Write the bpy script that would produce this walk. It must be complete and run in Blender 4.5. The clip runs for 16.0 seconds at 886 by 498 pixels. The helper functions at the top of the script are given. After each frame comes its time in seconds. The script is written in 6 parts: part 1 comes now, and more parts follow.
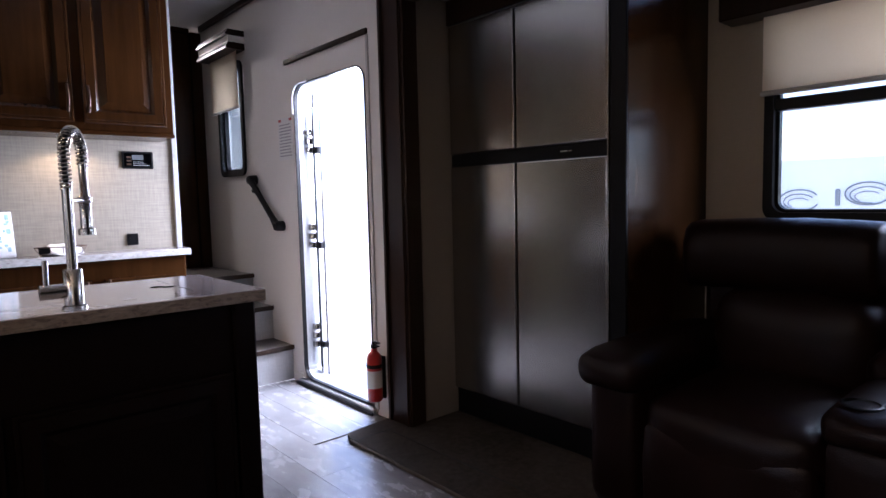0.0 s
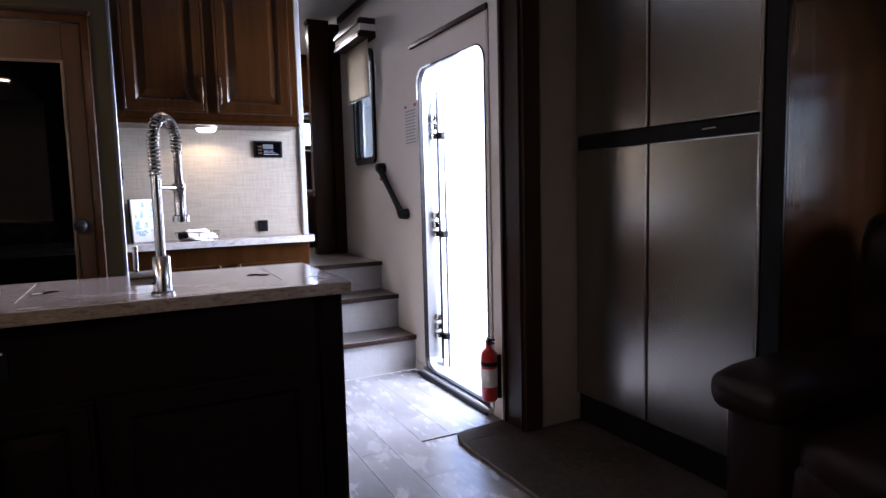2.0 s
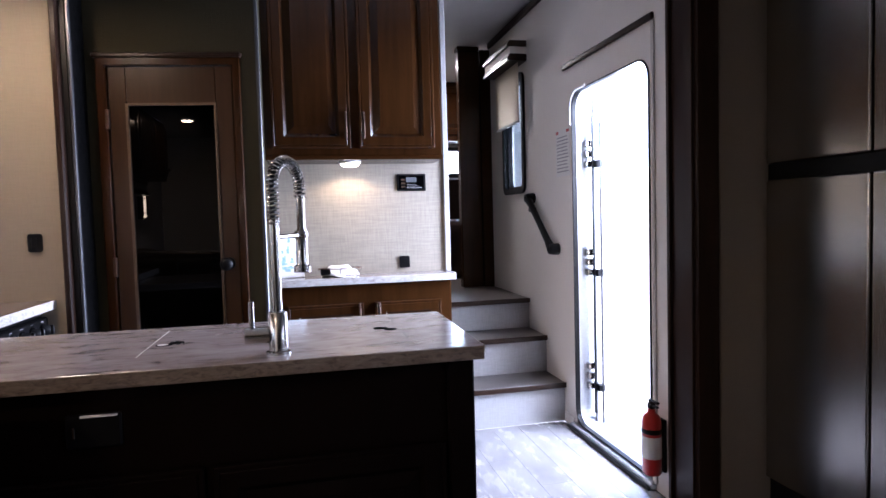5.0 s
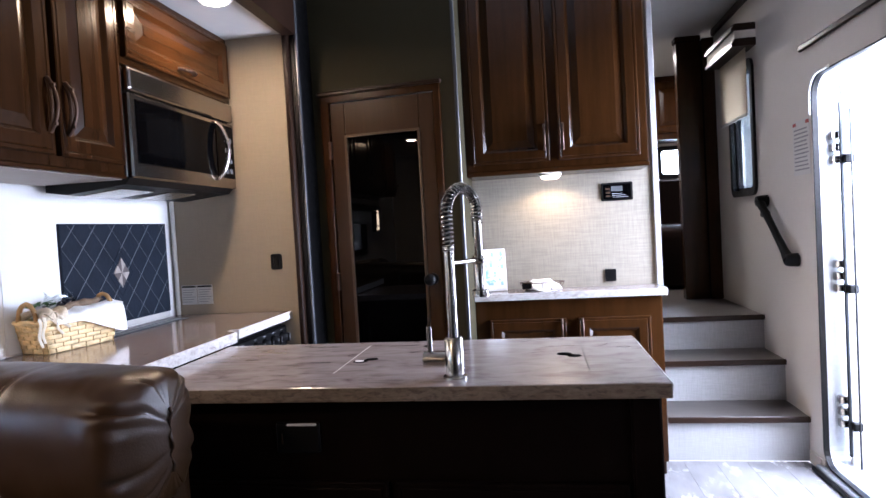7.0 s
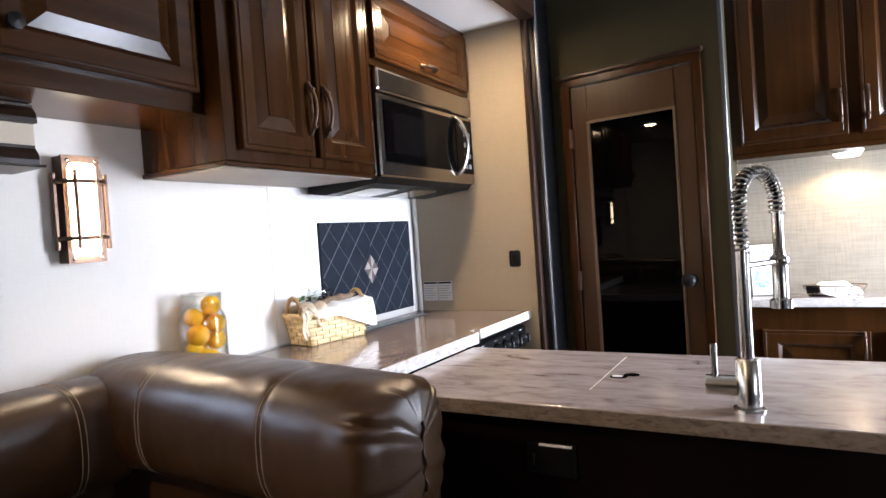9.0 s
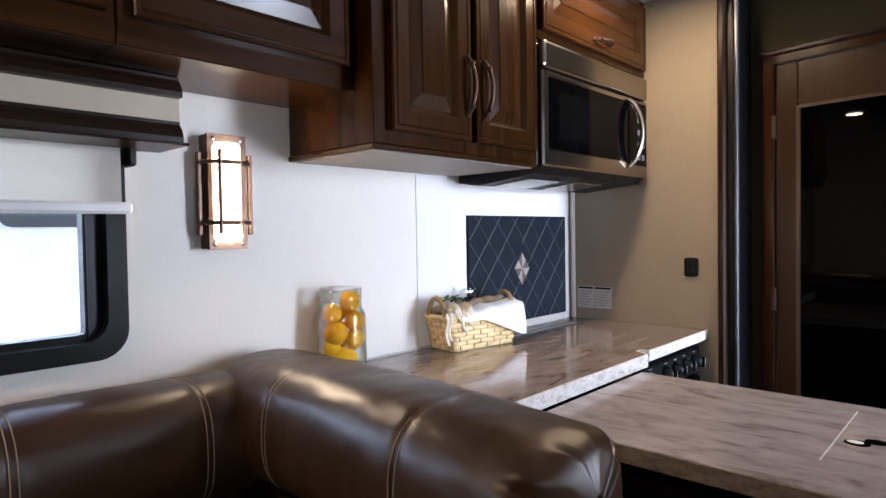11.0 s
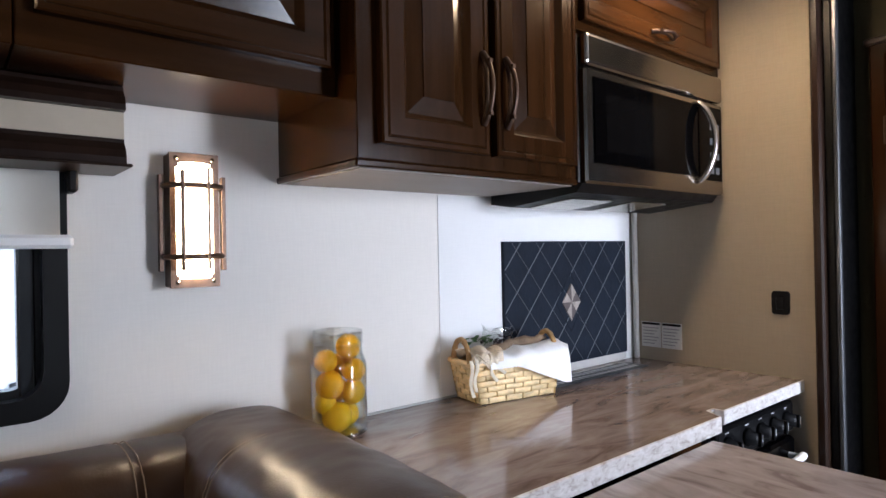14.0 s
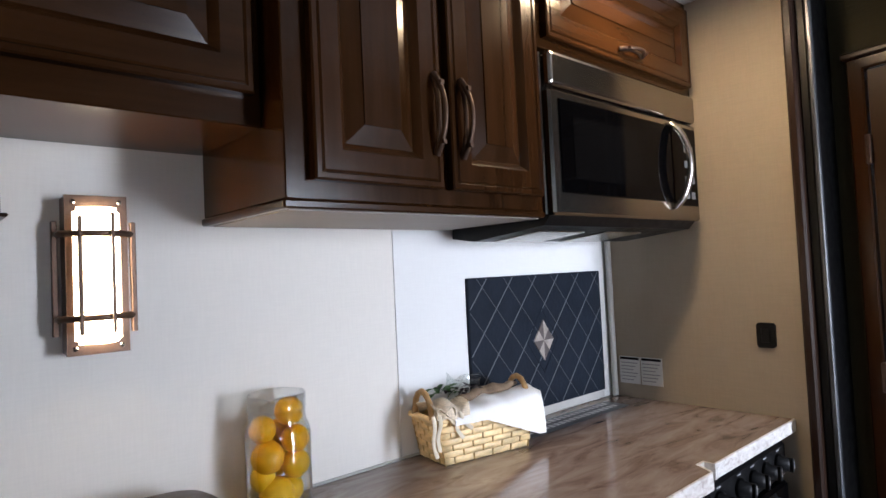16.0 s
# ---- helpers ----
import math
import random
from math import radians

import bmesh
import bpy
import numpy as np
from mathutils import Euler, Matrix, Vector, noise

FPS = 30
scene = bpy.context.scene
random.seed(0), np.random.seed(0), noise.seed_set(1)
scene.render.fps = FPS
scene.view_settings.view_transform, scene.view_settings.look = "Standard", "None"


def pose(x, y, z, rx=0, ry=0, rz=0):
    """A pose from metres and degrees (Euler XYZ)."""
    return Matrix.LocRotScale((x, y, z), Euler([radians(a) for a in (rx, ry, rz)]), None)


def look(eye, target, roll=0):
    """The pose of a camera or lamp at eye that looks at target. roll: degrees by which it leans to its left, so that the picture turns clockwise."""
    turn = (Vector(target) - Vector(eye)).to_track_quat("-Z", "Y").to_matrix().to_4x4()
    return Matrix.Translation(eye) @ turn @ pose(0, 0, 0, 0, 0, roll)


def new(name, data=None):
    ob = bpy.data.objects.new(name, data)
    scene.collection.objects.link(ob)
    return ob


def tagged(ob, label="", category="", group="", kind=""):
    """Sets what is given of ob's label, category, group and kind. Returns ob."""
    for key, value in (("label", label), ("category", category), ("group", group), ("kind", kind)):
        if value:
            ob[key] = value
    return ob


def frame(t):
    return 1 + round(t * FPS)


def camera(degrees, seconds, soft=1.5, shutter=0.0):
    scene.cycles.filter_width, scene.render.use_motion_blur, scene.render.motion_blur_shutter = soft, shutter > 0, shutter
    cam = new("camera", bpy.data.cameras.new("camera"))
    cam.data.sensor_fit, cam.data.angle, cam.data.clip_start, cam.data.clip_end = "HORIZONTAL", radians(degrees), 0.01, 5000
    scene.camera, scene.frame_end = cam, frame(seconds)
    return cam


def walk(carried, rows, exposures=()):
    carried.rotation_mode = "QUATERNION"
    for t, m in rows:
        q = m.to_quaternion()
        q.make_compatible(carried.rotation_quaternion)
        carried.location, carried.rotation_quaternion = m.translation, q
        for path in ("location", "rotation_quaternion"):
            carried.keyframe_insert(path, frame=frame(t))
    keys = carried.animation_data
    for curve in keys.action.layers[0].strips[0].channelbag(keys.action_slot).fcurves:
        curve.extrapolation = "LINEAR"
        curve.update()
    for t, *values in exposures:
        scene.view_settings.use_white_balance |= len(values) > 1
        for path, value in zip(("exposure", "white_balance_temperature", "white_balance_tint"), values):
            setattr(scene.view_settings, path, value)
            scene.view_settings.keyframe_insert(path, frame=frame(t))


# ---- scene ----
cam = camera(72.4, 16.0)
PATH = [
    (0, (-0.595, 0.515, 1.128), (0.722, 2.011, 0.965), -1.3),
    (0.5, (-0.549, 0.523, 1.128), (0.717, 2.062, 0.953), -1.2),
    (1, (-0.479, 0.552, 1.121), (0.663, 2.184, 0.944), -1.7),
    (1.5, (-0.395, 0.572, 1.122), (0.62, 2.285, 0.937), -1.9),
    (2, (-0.338, 0.585, 1.12), (0.563, 2.361, 0.93), -1.4),
    (2.5, (-0.312, 0.608, 1.121), (0.537, 2.413, 0.976), -1.0),
    (3, (-0.284, 0.653, 1.134), (0.516, 2.481, 0.987), -1.6),
    (5.5, (-0.174, 0.857, 1.199), (0.095, 2.836, 1.104), -1.9),
    (6, (-0.135, 0.863, 1.216), (-0.056, 2.86, 1.13), -2.6),
    (6.5, (-0.092, 0.868, 1.229), (-0.195, 2.864, 1.17), -2.7),
    (7, (-0.069, 0.876, 1.234), (-0.377, 2.851, 1.167), -3.2),
    (7.5, (-0.078, 0.877, 1.241), (-0.591, 2.81, 1.201), -3.6),
    (8, (-0.103, 0.9, 1.238), (-0.804, 2.772, 1.202), -3.4),
    (8.5, (-0.138, 0.964, 1.245), (-0.97, 2.782, 1.197), -3.5),
    (9, (-0.201, 1.034, 1.246), (-1.195, 2.77, 1.203), -3.9),
    (9.5, (-0.271, 1.086, 1.254), (-1.402, 2.734, 1.202), -3.3),
    (12, (-0.401, 1.3, 1.291), (-1.908, 2.614, 1.276), -1.4),
    (12.5, (-0.401, 1.358, 1.303), (-1.981, 2.585, 1.304), -1.9),
    (13, (-0.401, 1.41, 1.299), (-1.997, 2.617, 1.286), -1.4),
    (13.5, (-0.421, 1.45, 1.299), (-1.992, 2.687, 1.296), -1.3),
    (14, (-0.473, 1.506, 1.3), (-2.013, 2.782, 1.309), -1.1),
    (14.5, (-0.529, 1.558, 1.313), (-2.073, 2.829, 1.326), -0.8),
    (15, (-0.564, 1.591, 1.318), (-2.082, 2.894, 1.336), -1.1),
    (15.5, (-0.578, 1.621, 1.326), (-2.05, 2.974, 1.353), -1.5),
    (16, (-0.564, 1.64, 1.348), (-2.046, 2.981, 1.422), -2.7),
]
EXPOSURES = [(0, 1.60, 5540, 25), (3, 1.72, 5500, 25), (6, 1.88, 5350, 24), (7, 2.02, 5500, 21), (8, 2.34, 5850, 17), (9, 2.42, 5950, 16), (12, 1.70, 5750, 17), (16, 1.60, 5900, 15)]
walk(cam, [(t, look(eye, target, roll)) for t, eye, target, roll in PATH], EXPOSURES)


# ---- world, sun and large lights ----
world = bpy.data.worlds.new("sky")
scene.world = world
world.use_nodes = True
wn = world.node_tree.nodes
sky = wn.new("ShaderNodeTexSky")
sky.sky_type = "NISHITA"
sky.sun_disc = False
sky.sun_elevation, sky.sun_rotation = radians(54.7), radians(8)
wn["Background"].inputs["Strength"].default_value = 0.15
world.node_tree.links.new(sky.outputs["Color"], wn["Background"].inputs["Color"])

sun = new("sun", bpy.data.lights.new("sun", "SUN"))
sun.data.energy, sun.data.angle, sun.data.color = 5.0, radians(0.5), (1.0, 0.95, 0.88)
sun.matrix_world = look((0, 0, 10), (-1.0, -7.0, 0))


def window_light(name, eye, target, width, height, power, colour):
    ob = new(name, bpy.data.lights.new(name, "AREA"))
    ob.data.shape, ob.data.size, ob.data.size_y = "RECTANGLE", width, height
    ob.data.energy, ob.data.color = power, colour
    ob.matrix_world = look(eye, target)
    return ob


window_light("door_daylight", (1.72, 3.44, 1.15), (0.4, 3.36, 0.55), 0.70, 1.75, 64, (0.90, 0.95, 1.0))
window_light("bedroom_daylight", (1.30, 7.30, 1.76), (1.0, 5.0, 1.5), 0.34, 0.26, 2.5, (0.93, 0.97, 1.0))
window_light("stair_daylight", (1.36, 4.80, 1.57), (0, 4.8, 1.4), 0.36, 0.40, 1.6, (0.93, 0.97, 1.0))

window_light("sofa_daylight", (2.42, 0.52, 1.30), (0, 0.9, 0.9), 0.9, 0.45, 6.0, (0.90, 0.95, 1.0))
window_light("dinette_daylight", (-3.2, 1.0, 1.85), (0, 1.0, 0.7), 3.0, 0.75, 14, (0.90, 0.95, 1.0))


def spot(name, at, target, power, angle, radius=0.03, colour=(1.0, 0.86, 0.66)):
    ob = new(name, bpy.data.lights.new(name, "SPOT"))
    ob.data.energy, ob.data.shadow_soft_size, ob.data.color = power, radius, colour
    ob.data.spot_size, ob.data.spot_blend = radians(angle), 0.25
    ob.matrix_world = look(at, target)
    return ob


def disc_light(name, at, size, power, colour):
    """A flat round lamp that shines straight down."""
    ob = new(name, bpy.data.lights.new(name, "AREA"))
    ob.data.shape, ob.data.size = "DISK", size
    ob.data.energy, ob.data.color = power, colour
    ob.location = at
    return ob


# fill lamp added out of view past the hall, to brighten the door wall
disc_light("hall_fill_lamp", (0.70, 5.90, 2.47), 0.14, 7.5, (1.0, 0.88, 0.70))
spot("puck_light", (0.01, 3.87, 1.440), (0.01, 3.93, 0), 2.1, 150, 0.03, (1.0, 0.72, 0.40))
disc_light("slide_ceiling_light", (-1.19, 2.97, 2.102), 0.10, 2.35, (1.0, 0.70, 0.38))
disc_light("slide_ceiling_light_rear", (-1.20, 0.47, 2.102), 0.10, 4.4, (1.0, 0.68, 0.36))

# ---- materials ----


def material(name, colour, rough=0.5, metal=0.0, spread=0.0, scale=(8, 8, 8), detail=4.0, bump=0.0, bump_scale=60.0, coat=0.0, stain=0.0, rough_spread=0.0):
    m = bpy.data.materials.new(name)
    m.use_nodes = True
    nt = m.node_tree
    b = nt.nodes["Principled BSDF"]
    b.inputs["Base Color"].default_value = (*colour, 1)
    b.inputs["Roughness"].default_value = rough
    b.inputs["Metallic"].default_value = metal
    b.inputs["Coat Weight"].default_value = coat
    b.inputs["Coat Roughness"].default_value = 0.12
    tc = nt.nodes.new("ShaderNodeTexCoord")
    if spread or rough_spread:
        mp = nt.nodes.new("ShaderNodeMapping")
        mp.inputs["Scale"].default_value = scale
        nt.links.new(tc.outputs["Object"], mp.inputs["Vector"])
        oi = nt.nodes.new("ShaderNodeObjectInfo")
        off = nt.nodes.new("ShaderNodeVectorMath")
        off.operation = "MULTIPLY_ADD"
        off.inputs[1].default_value = (37.0, 53.0, 29.0)
        nt.links.new(oi.outputs["Random"], off.inputs[0])
        nt.links.new(mp.outputs[0], off.inputs[2])
        n = nt.nodes.new("ShaderNodeTexNoise")
        n.inputs["Scale"].default_value = 1.0
        n.inputs["Detail"].default_value = detail
        n.inputs["Roughness"].default_value = 0.62
        nt.links.new(off.outputs[0], n.inputs["Vector"])
        n2 = nt.nodes.new("ShaderNodeTexNoise")
        n2.inputs["Scale"].default_value = 2.3
        n2.inputs["Detail"].default_value = 3.0
        nt.links.new(tc.outputs["Object"], n2.inputs["Vector"])
        mix = nt.nodes.new("ShaderNodeMath")
        mix.operation = "MULTIPLY_ADD"
        mix.inputs[1].default_value = stain
        nt.links.new(n2.outputs["Fac"], mix.inputs[0])
        nt.links.new(n.outputs["Fac"], mix.inputs[2])
        r = nt.nodes.new("ShaderNodeMapRange")
        r.inputs["From Min"].default_value = 0.3 + 0.5 * stain - 0.12 * stain
        r.inputs["From Max"].default_value = 0.7 + 0.5 * stain + 0.12 * stain
        r.inputs["To Min"].default_value = 1 - spread
        r.inputs["To Max"].default_value = 1 + spread
        nt.links.new(mix.outputs[0], r.inputs["Value"])
        if spread:
            v = nt.nodes.new("ShaderNodeVectorMath")
            v.operation = "SCALE"
            v.inputs[0].default_value = colour
            nt.links.new(r.outputs[0], v.inputs["Scale"])
            nt.links.new(v.outputs[0], b.inputs["Base Color"])
        if rough_spread:
            rr = nt.nodes.new("ShaderNodeMapRange")
            rr.inputs["From Min"].default_value, rr.inputs["From Max"].default_value = 0.3, 0.7
            rr.inputs["To Min"].default_value, rr.inputs["To Max"].default_value = rough - rough_spread, rough + rough_spread
            nt.links.new(n.outputs["Fac"], rr.inputs["Value"])
            nt.links.new(rr.outputs[0], b.inputs["Roughness"])
    if bump:
        nb = nt.nodes.new("ShaderNodeTexNoise")
        nb.inputs["Scale"].default_value = bump_scale
        nb.inputs["Detail"].default_value = 3.0
        nt.links.new(tc.outputs["Object"], nb.inputs["Vector"])
        bp = nt.nodes.new("ShaderNodeBump")
        bp.inputs["Strength"].default_value = bump
        bp.inputs["Distance"].default_value = 0.004
        nt.links.new(nb.outputs["Fac"], bp.inputs["Height"])
        nt.links.new(bp.outputs[0], b.inputs["Normal"])
    return m


def weave(name, colour, scale, spread, relief=0.25):
    """A linen-like woven wall covering: two crossed sets of fine uneven threads."""
    m = material(name, colour, 0.75)
    nt = m.node_tree
    b = nt.nodes["Principled BSDF"]
    tc = nt.nodes.new("ShaderNodeTexCoord")
    facs = []
    for k, sc in ((0, (scale * 0.08, scale * 0.08, scale)), (1, (scale, scale, scale * 0.08))):
        mp = nt.nodes.new("ShaderNodeMapping")
        mp.inputs["Scale"].default_value = sc
        nt.links.new(tc.outputs["Object"], mp.inputs["Vector"])
        n = nt.nodes.new("ShaderNodeTexNoise")
        n.inputs["Scale"].default_value, n.inputs["Detail"].default_value = 1.0, 2.0
        nt.links.new(mp.outputs[0], n.inputs["Vector"])
        facs.append(n)
    add = nt.nodes.new("ShaderNodeMath")
    nt.links.new(facs[0].outputs["Fac"], add.inputs[0])
    nt.links.new(facs[1].outputs["Fac"], add.inputs[1])
    r = nt.nodes.new("ShaderNodeMapRange")
    r.inputs["From Min"].default_value, r.inputs["From Max"].default_value = 0.75, 1.25
    r.inputs["To Min"].default_value, r.inputs["To Max"].default_value = 1 - spread, 1 + spread
    nt.links.new(add.outputs[0], r.inputs["Value"])
    v = nt.nodes.new("ShaderNodeVectorMath")
    v.operation = "SCALE"
    v.inputs[0].default_value = colour
    nt.links.new(r.outputs[0], v.inputs["Scale"])
    nt.links.new(v.outputs[0], b.inputs["Base Color"])
    bp = nt.nodes.new("ShaderNodeBump")
    bp.inputs["Strength"].default_value, bp.inputs["Distance"].default_value = relief, 0.002
    nt.links.new(add.outputs[0], bp.inputs["Height"])
    nt.links.new(bp.outputs[0], b.inputs["Normal"])
    return m


def veined(name, base, vein, pale, scale, rough):
    """Polished laminate with long soft brown veins and pale clouds."""
    m = material(name, base, rough)
    nt = m.node_tree
    b = nt.nodes["Principled BSDF"]
    tc = nt.nodes.new("ShaderNodeTexCoord")
    mp = nt.nodes.new("ShaderNodeMapping")
    mp.inputs["Scale"].default_value = scale
    mp.inputs["Rotation"].default_value = (0, 0, radians(9))
    nt.links.new(tc.outputs["Object"], mp.inputs["Vector"])
    n = nt.nodes.new("ShaderNodeTexNoise")
    n.inputs["Scale"].default_value, n.inputs["Detail"].default_value = 1.0, 7.0
    n.inputs["Roughness"].default_value, n.inputs["Distortion"].default_value = 0.6, 0.9
    nt.links.new(mp.outputs[0], n.inputs["Vector"])
    ramp = nt.nodes.new("ShaderNodeValToRGB")
    e = ramp.color_ramp.elements
    e[0].position, e[0].color = 0.31, (*vein, 1)
    e[1].position, e[1].color = 0.72, (*pale, 1)
    mid = ramp.color_ramp.elements.new(0.47)
    mid.color = (*base, 1)
    nt.links.new(n.outputs["Fac"], ramp.inputs["Fac"])
    nt.links.new(ramp.outputs["Color"], b.inputs["Base Color"])
    return m


def glow(name, colour, strength):
    m = bpy.data.materials.new(name)
    m.use_nodes = True
    b = m.node_tree.nodes["Principled BSDF"]
    b.inputs["Base Color"].default_value = (*colour, 1)
    b.inputs["Emission Color"].default_value = (*colour, 1)
    b.inputs["Emission Strength"].default_value = strength
    return m


def clear(name, rough=0.0, ior=1.45, tint=(1, 1, 1)):
    m = bpy.data.materials.new(name)
    m.use_nodes = True
    b = m.node_tree.nodes["Principled BSDF"]
    b.inputs["Base Color"].default_value = (*tint, 1)
    b.inputs["Roughness"].default_value = rough
    b.inputs["IOR"].default_value = ior
    b.inputs["Transmission Weight"].default_value = 1.0
    return m


def thin_glass(name):
    """Thin-walled clear glass: see-through, with gloss that grows at glancing angles."""
    m = bpy.data.materials.new(name)
    m.use_nodes = True
    nt = m.node_tree
    tp = nt.nodes.new("ShaderNodeBsdfTransparent")
    tp.inputs["Color"].default_value = (0.95, 0.965, 0.96, 1)
    gl = nt.nodes.new("ShaderNodeBsdfGlossy")
    gl.inputs["Roughness"].default_value = 0.03
    lw = nt.nodes.new("ShaderNodeLayerWeight")
    lw.inputs["Blend"].default_value = 0.5
    pw = nt.nodes.new("ShaderNodeMath")
    pw.operation = "POWER"
    pw.inputs[1].default_value = 2.2
    nt.links.new(lw.outputs["Facing"], pw.inputs[0])
    ma = nt.nodes.new("ShaderNodeMath")
    ma.operation = "MULTIPLY_ADD"
    ma.inputs[1].default_value, ma.inputs[2].default_value = 0.85, 0.06
    nt.links.new(pw.outputs[0], ma.inputs[0])
    mx = nt.nodes.new("ShaderNodeMixShader")
    nt.links.new(ma.outputs[0], mx.inputs[0])
    nt.links.new(tp.outputs[0], mx.inputs[1])
    nt.links.new(gl.outputs[0], mx.inputs[2])
    nt.links.new(mx.outputs[0], nt.nodes["Material Output"].inputs["Surface"])
    return m


CREAM = weave("cream_wall_paper", (0.70, 0.664, 0.608), 260, 0.02, 0.06)
LINEN = weave("linen_backsplash", (0.262, 0.232, 0.184), 130, 0.11, 0.12)
RISER = weave("grey_linen_riser", (0.30, 0.295, 0.29), 220, 0.08)
CEIL = material("ceiling_board", (0.62, 0.61, 0.59), 0.8, spread=0.03, bump=0.1, bump_scale=200)
WOOD = material("stained_maple", (0.0275, 0.0104, 0.0028), 0.20, spread=0.42, scale=(26, 26, 1.6), detail=5, bump=0.04, bump_scale=120, stain=0.8, rough_spread=0.03)
WOODH = material("stained_maple_across", (0.0275, 0.0104, 0.0028), 0.20, spread=0.42, scale=(2.0, 2.0, 30), detail=5, bump=0.04, bump_scale=120, stain=0.8, rough_spread=0.03)
DARK = material("dark_stained_wood", (0.019, 0.0095, 0.0058), 0.32, spread=0.35, scale=(24, 24, 1.8), detail=5, stain=0.5)
ESPRESSO = material("espresso_panel", (0.0036, 0.0017, 0.0012), 0.5, spread=0.3, scale=(22, 22, 1.5), detail=4, stain=0.4)
COUNTER = veined("veined_laminate_top", (0.265, 0.228, 0.222), (0.155, 0.124, 0.117), (0.345, 0.312, 0.308), (8, 21, 21), 0.13)
COUNTER_Y = veined("veined_laminate_slide_top", (0.205, 0.158, 0.133), (0.110, 0.078, 0.064), (0.295, 0.250, 0.225), (22, 6, 22), 0.13)
EDGE = veined("veined_laminate_edge", (0.50, 0.47, 0.44), (0.30, 0.25, 0.22), (0.66, 0.64, 0.62), (40, 40, 90), 0.3)
LEATHER = material("brown_leather", (0.0315, 0.0142, 0.0047), 0.37, spread=0.16, scale=(7, 7, 7), bump=0.10, bump_scale=260, stain=0.4, rough_spread=0.04)
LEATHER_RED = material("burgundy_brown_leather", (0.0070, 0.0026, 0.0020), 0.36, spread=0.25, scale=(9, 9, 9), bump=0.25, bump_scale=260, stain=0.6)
THREAD = material("tan_thread", (0.24, 0.185, 0.14), 0.7)
STEEL = material("brushed_steel", (0.39, 0.365, 0.33), 0.24, 1.0, spread=0.03, scale=(900, 900, 6.0), detail=2, rough_spread=0.03, stain=0.8)
STEELH = material("brushed_steel_across", (0.33, 0.305, 0.275), 0.20, 1.0, spread=0.012, scale=(3, 3, 1400), detail=2, rough_spread=0.01)
CHROME = material("brushed_nickel", (0.47, 0.45, 0.42), 0.23, 1.0, rough_spread=0.01, scale=(8, 8, 8))
BRONZE = material("oiled_bronze", (0.085, 0.052, 0.036), 0.40, 0.8, spread=0.2, scale=(60, 60, 60))
BLACK = material("black_plastic", (0.0032, 0.0032, 0.0036), 0.40, rough_spread=0.08, scale=(30, 30, 30))
GLOSSBLACK = material("black_glass_panel", (0.0010, 0.0010, 0.0012), 0.07)
DOORGLASS = material("smoked_door_glass", (0.0008, 0.0008, 0.0009), 0.012)
DOORGLASS.node_tree.nodes["Principled BSDF"].inputs["Specular IOR Level"].default_value = 0.13
TAN = weave("tan_wall_paper", (0.33, 0.280, 0.213), 260, 0.03)
# taupe paper darkened well below its own tone to carry the walls' shade
TAUPE_SHADED = weave("taupe_paper_shade_in_colour", (0.036, 0.031, 0.0165), 260, 0.03)
DOORWOOD = material("brown_door_veneer", (0.037, 0.0172, 0.0070), 0.36, spread=0.30, scale=(24, 24, 1.4), detail=5, bump=0.05, bump_scale=120, stain=0.5)
GRANULAR = veined("granular_brown_edge", (0.130, 0.098, 0.072), (0.050, 0.036, 0.026), (0.20, 0.16, 0.125), (40, 40, 110), 0.38)
GRAPHIC = material("dark_trailer_graphic", (0.030, 0.034, 0.036), 0.4, spread=0.05, scale=(3, 3, 3))
UNDER = material("grey_brown_liner", (0.24, 0.205, 0.175), 0.55, spread=0.06, scale=(20, 4, 20))
VINYL = material("cream_vinyl_band", (0.50, 0.42, 0.31), 0.6, spread=0.05, scale=(20, 20, 20))
HOLE = material("unlit_hole", (0.002, 0.002, 0.002), 1.0)
GREYTRIM = material("grey_edge_strip", (0.075, 0.078, 0.085), 0.32, 0.5, spread=0.06, scale=(30, 30, 30))
BURLAP = weave("natural_burlap", (0.66, 0.56, 0.42), 420, 0.20)
BRANCH = material("dry_brown_branch", (0.17, 0.115, 0.07), 0.8, spread=0.3, scale=(60, 60, 60), bump=0.5, bump_scale=150)
WINE = material("dark_wine_leaf", (0.018, 0.008, 0.012), 0.45, spread=0.3, scale=(50, 50, 50))
RIBBON = material("cream_ribbon", (0.68, 0.60, 0.46), 0.7, spread=0.06, scale=(60, 60, 60))
WHITE = material("white_plastic", (0.74, 0.74, 0.73), 0.45, spread=0.03, scale=(20, 20, 20))
WHITETRIM = material("white_trim", (0.46, 0.445, 0.42), 0.5, spread=0.04, scale=(12, 12, 12))
ALU = material("door_frame_aluminium", (0.42, 0.44, 0.46), 0.40, 0.8, spread=0.06, scale=(30, 30, 30))
SLATE = material("dark_slate_tile", (0.012, 0.016, 0.024), 0.42, spread=0.25, scale=(14, 14, 14), bump=0.2, bump_scale=90, stain=0.5)
CLOTH = material("white_cotton_cloth", (0.87, 0.865, 0.85), 0.9, spread=0.05, scale=(30, 30, 30), bump=0.3, bump_scale=400)
SHADE = material("cream_roller_shade", (0.76, 0.67, 0.54), 0.9, spread=0.03, scale=(120, 120, 120), bump=0.1, bump_scale=400)
WICKER = material("pale_wicker", (0.78, 0.575, 0.29), 0.40, spread=0.42, scale=(22, 22, 60), detail=3, stain=0.6)
STAKE = material("amber_wicker_stake", (0.58, 0.39, 0.165), 0.5, spread=0.3, scale=(50, 50, 50))
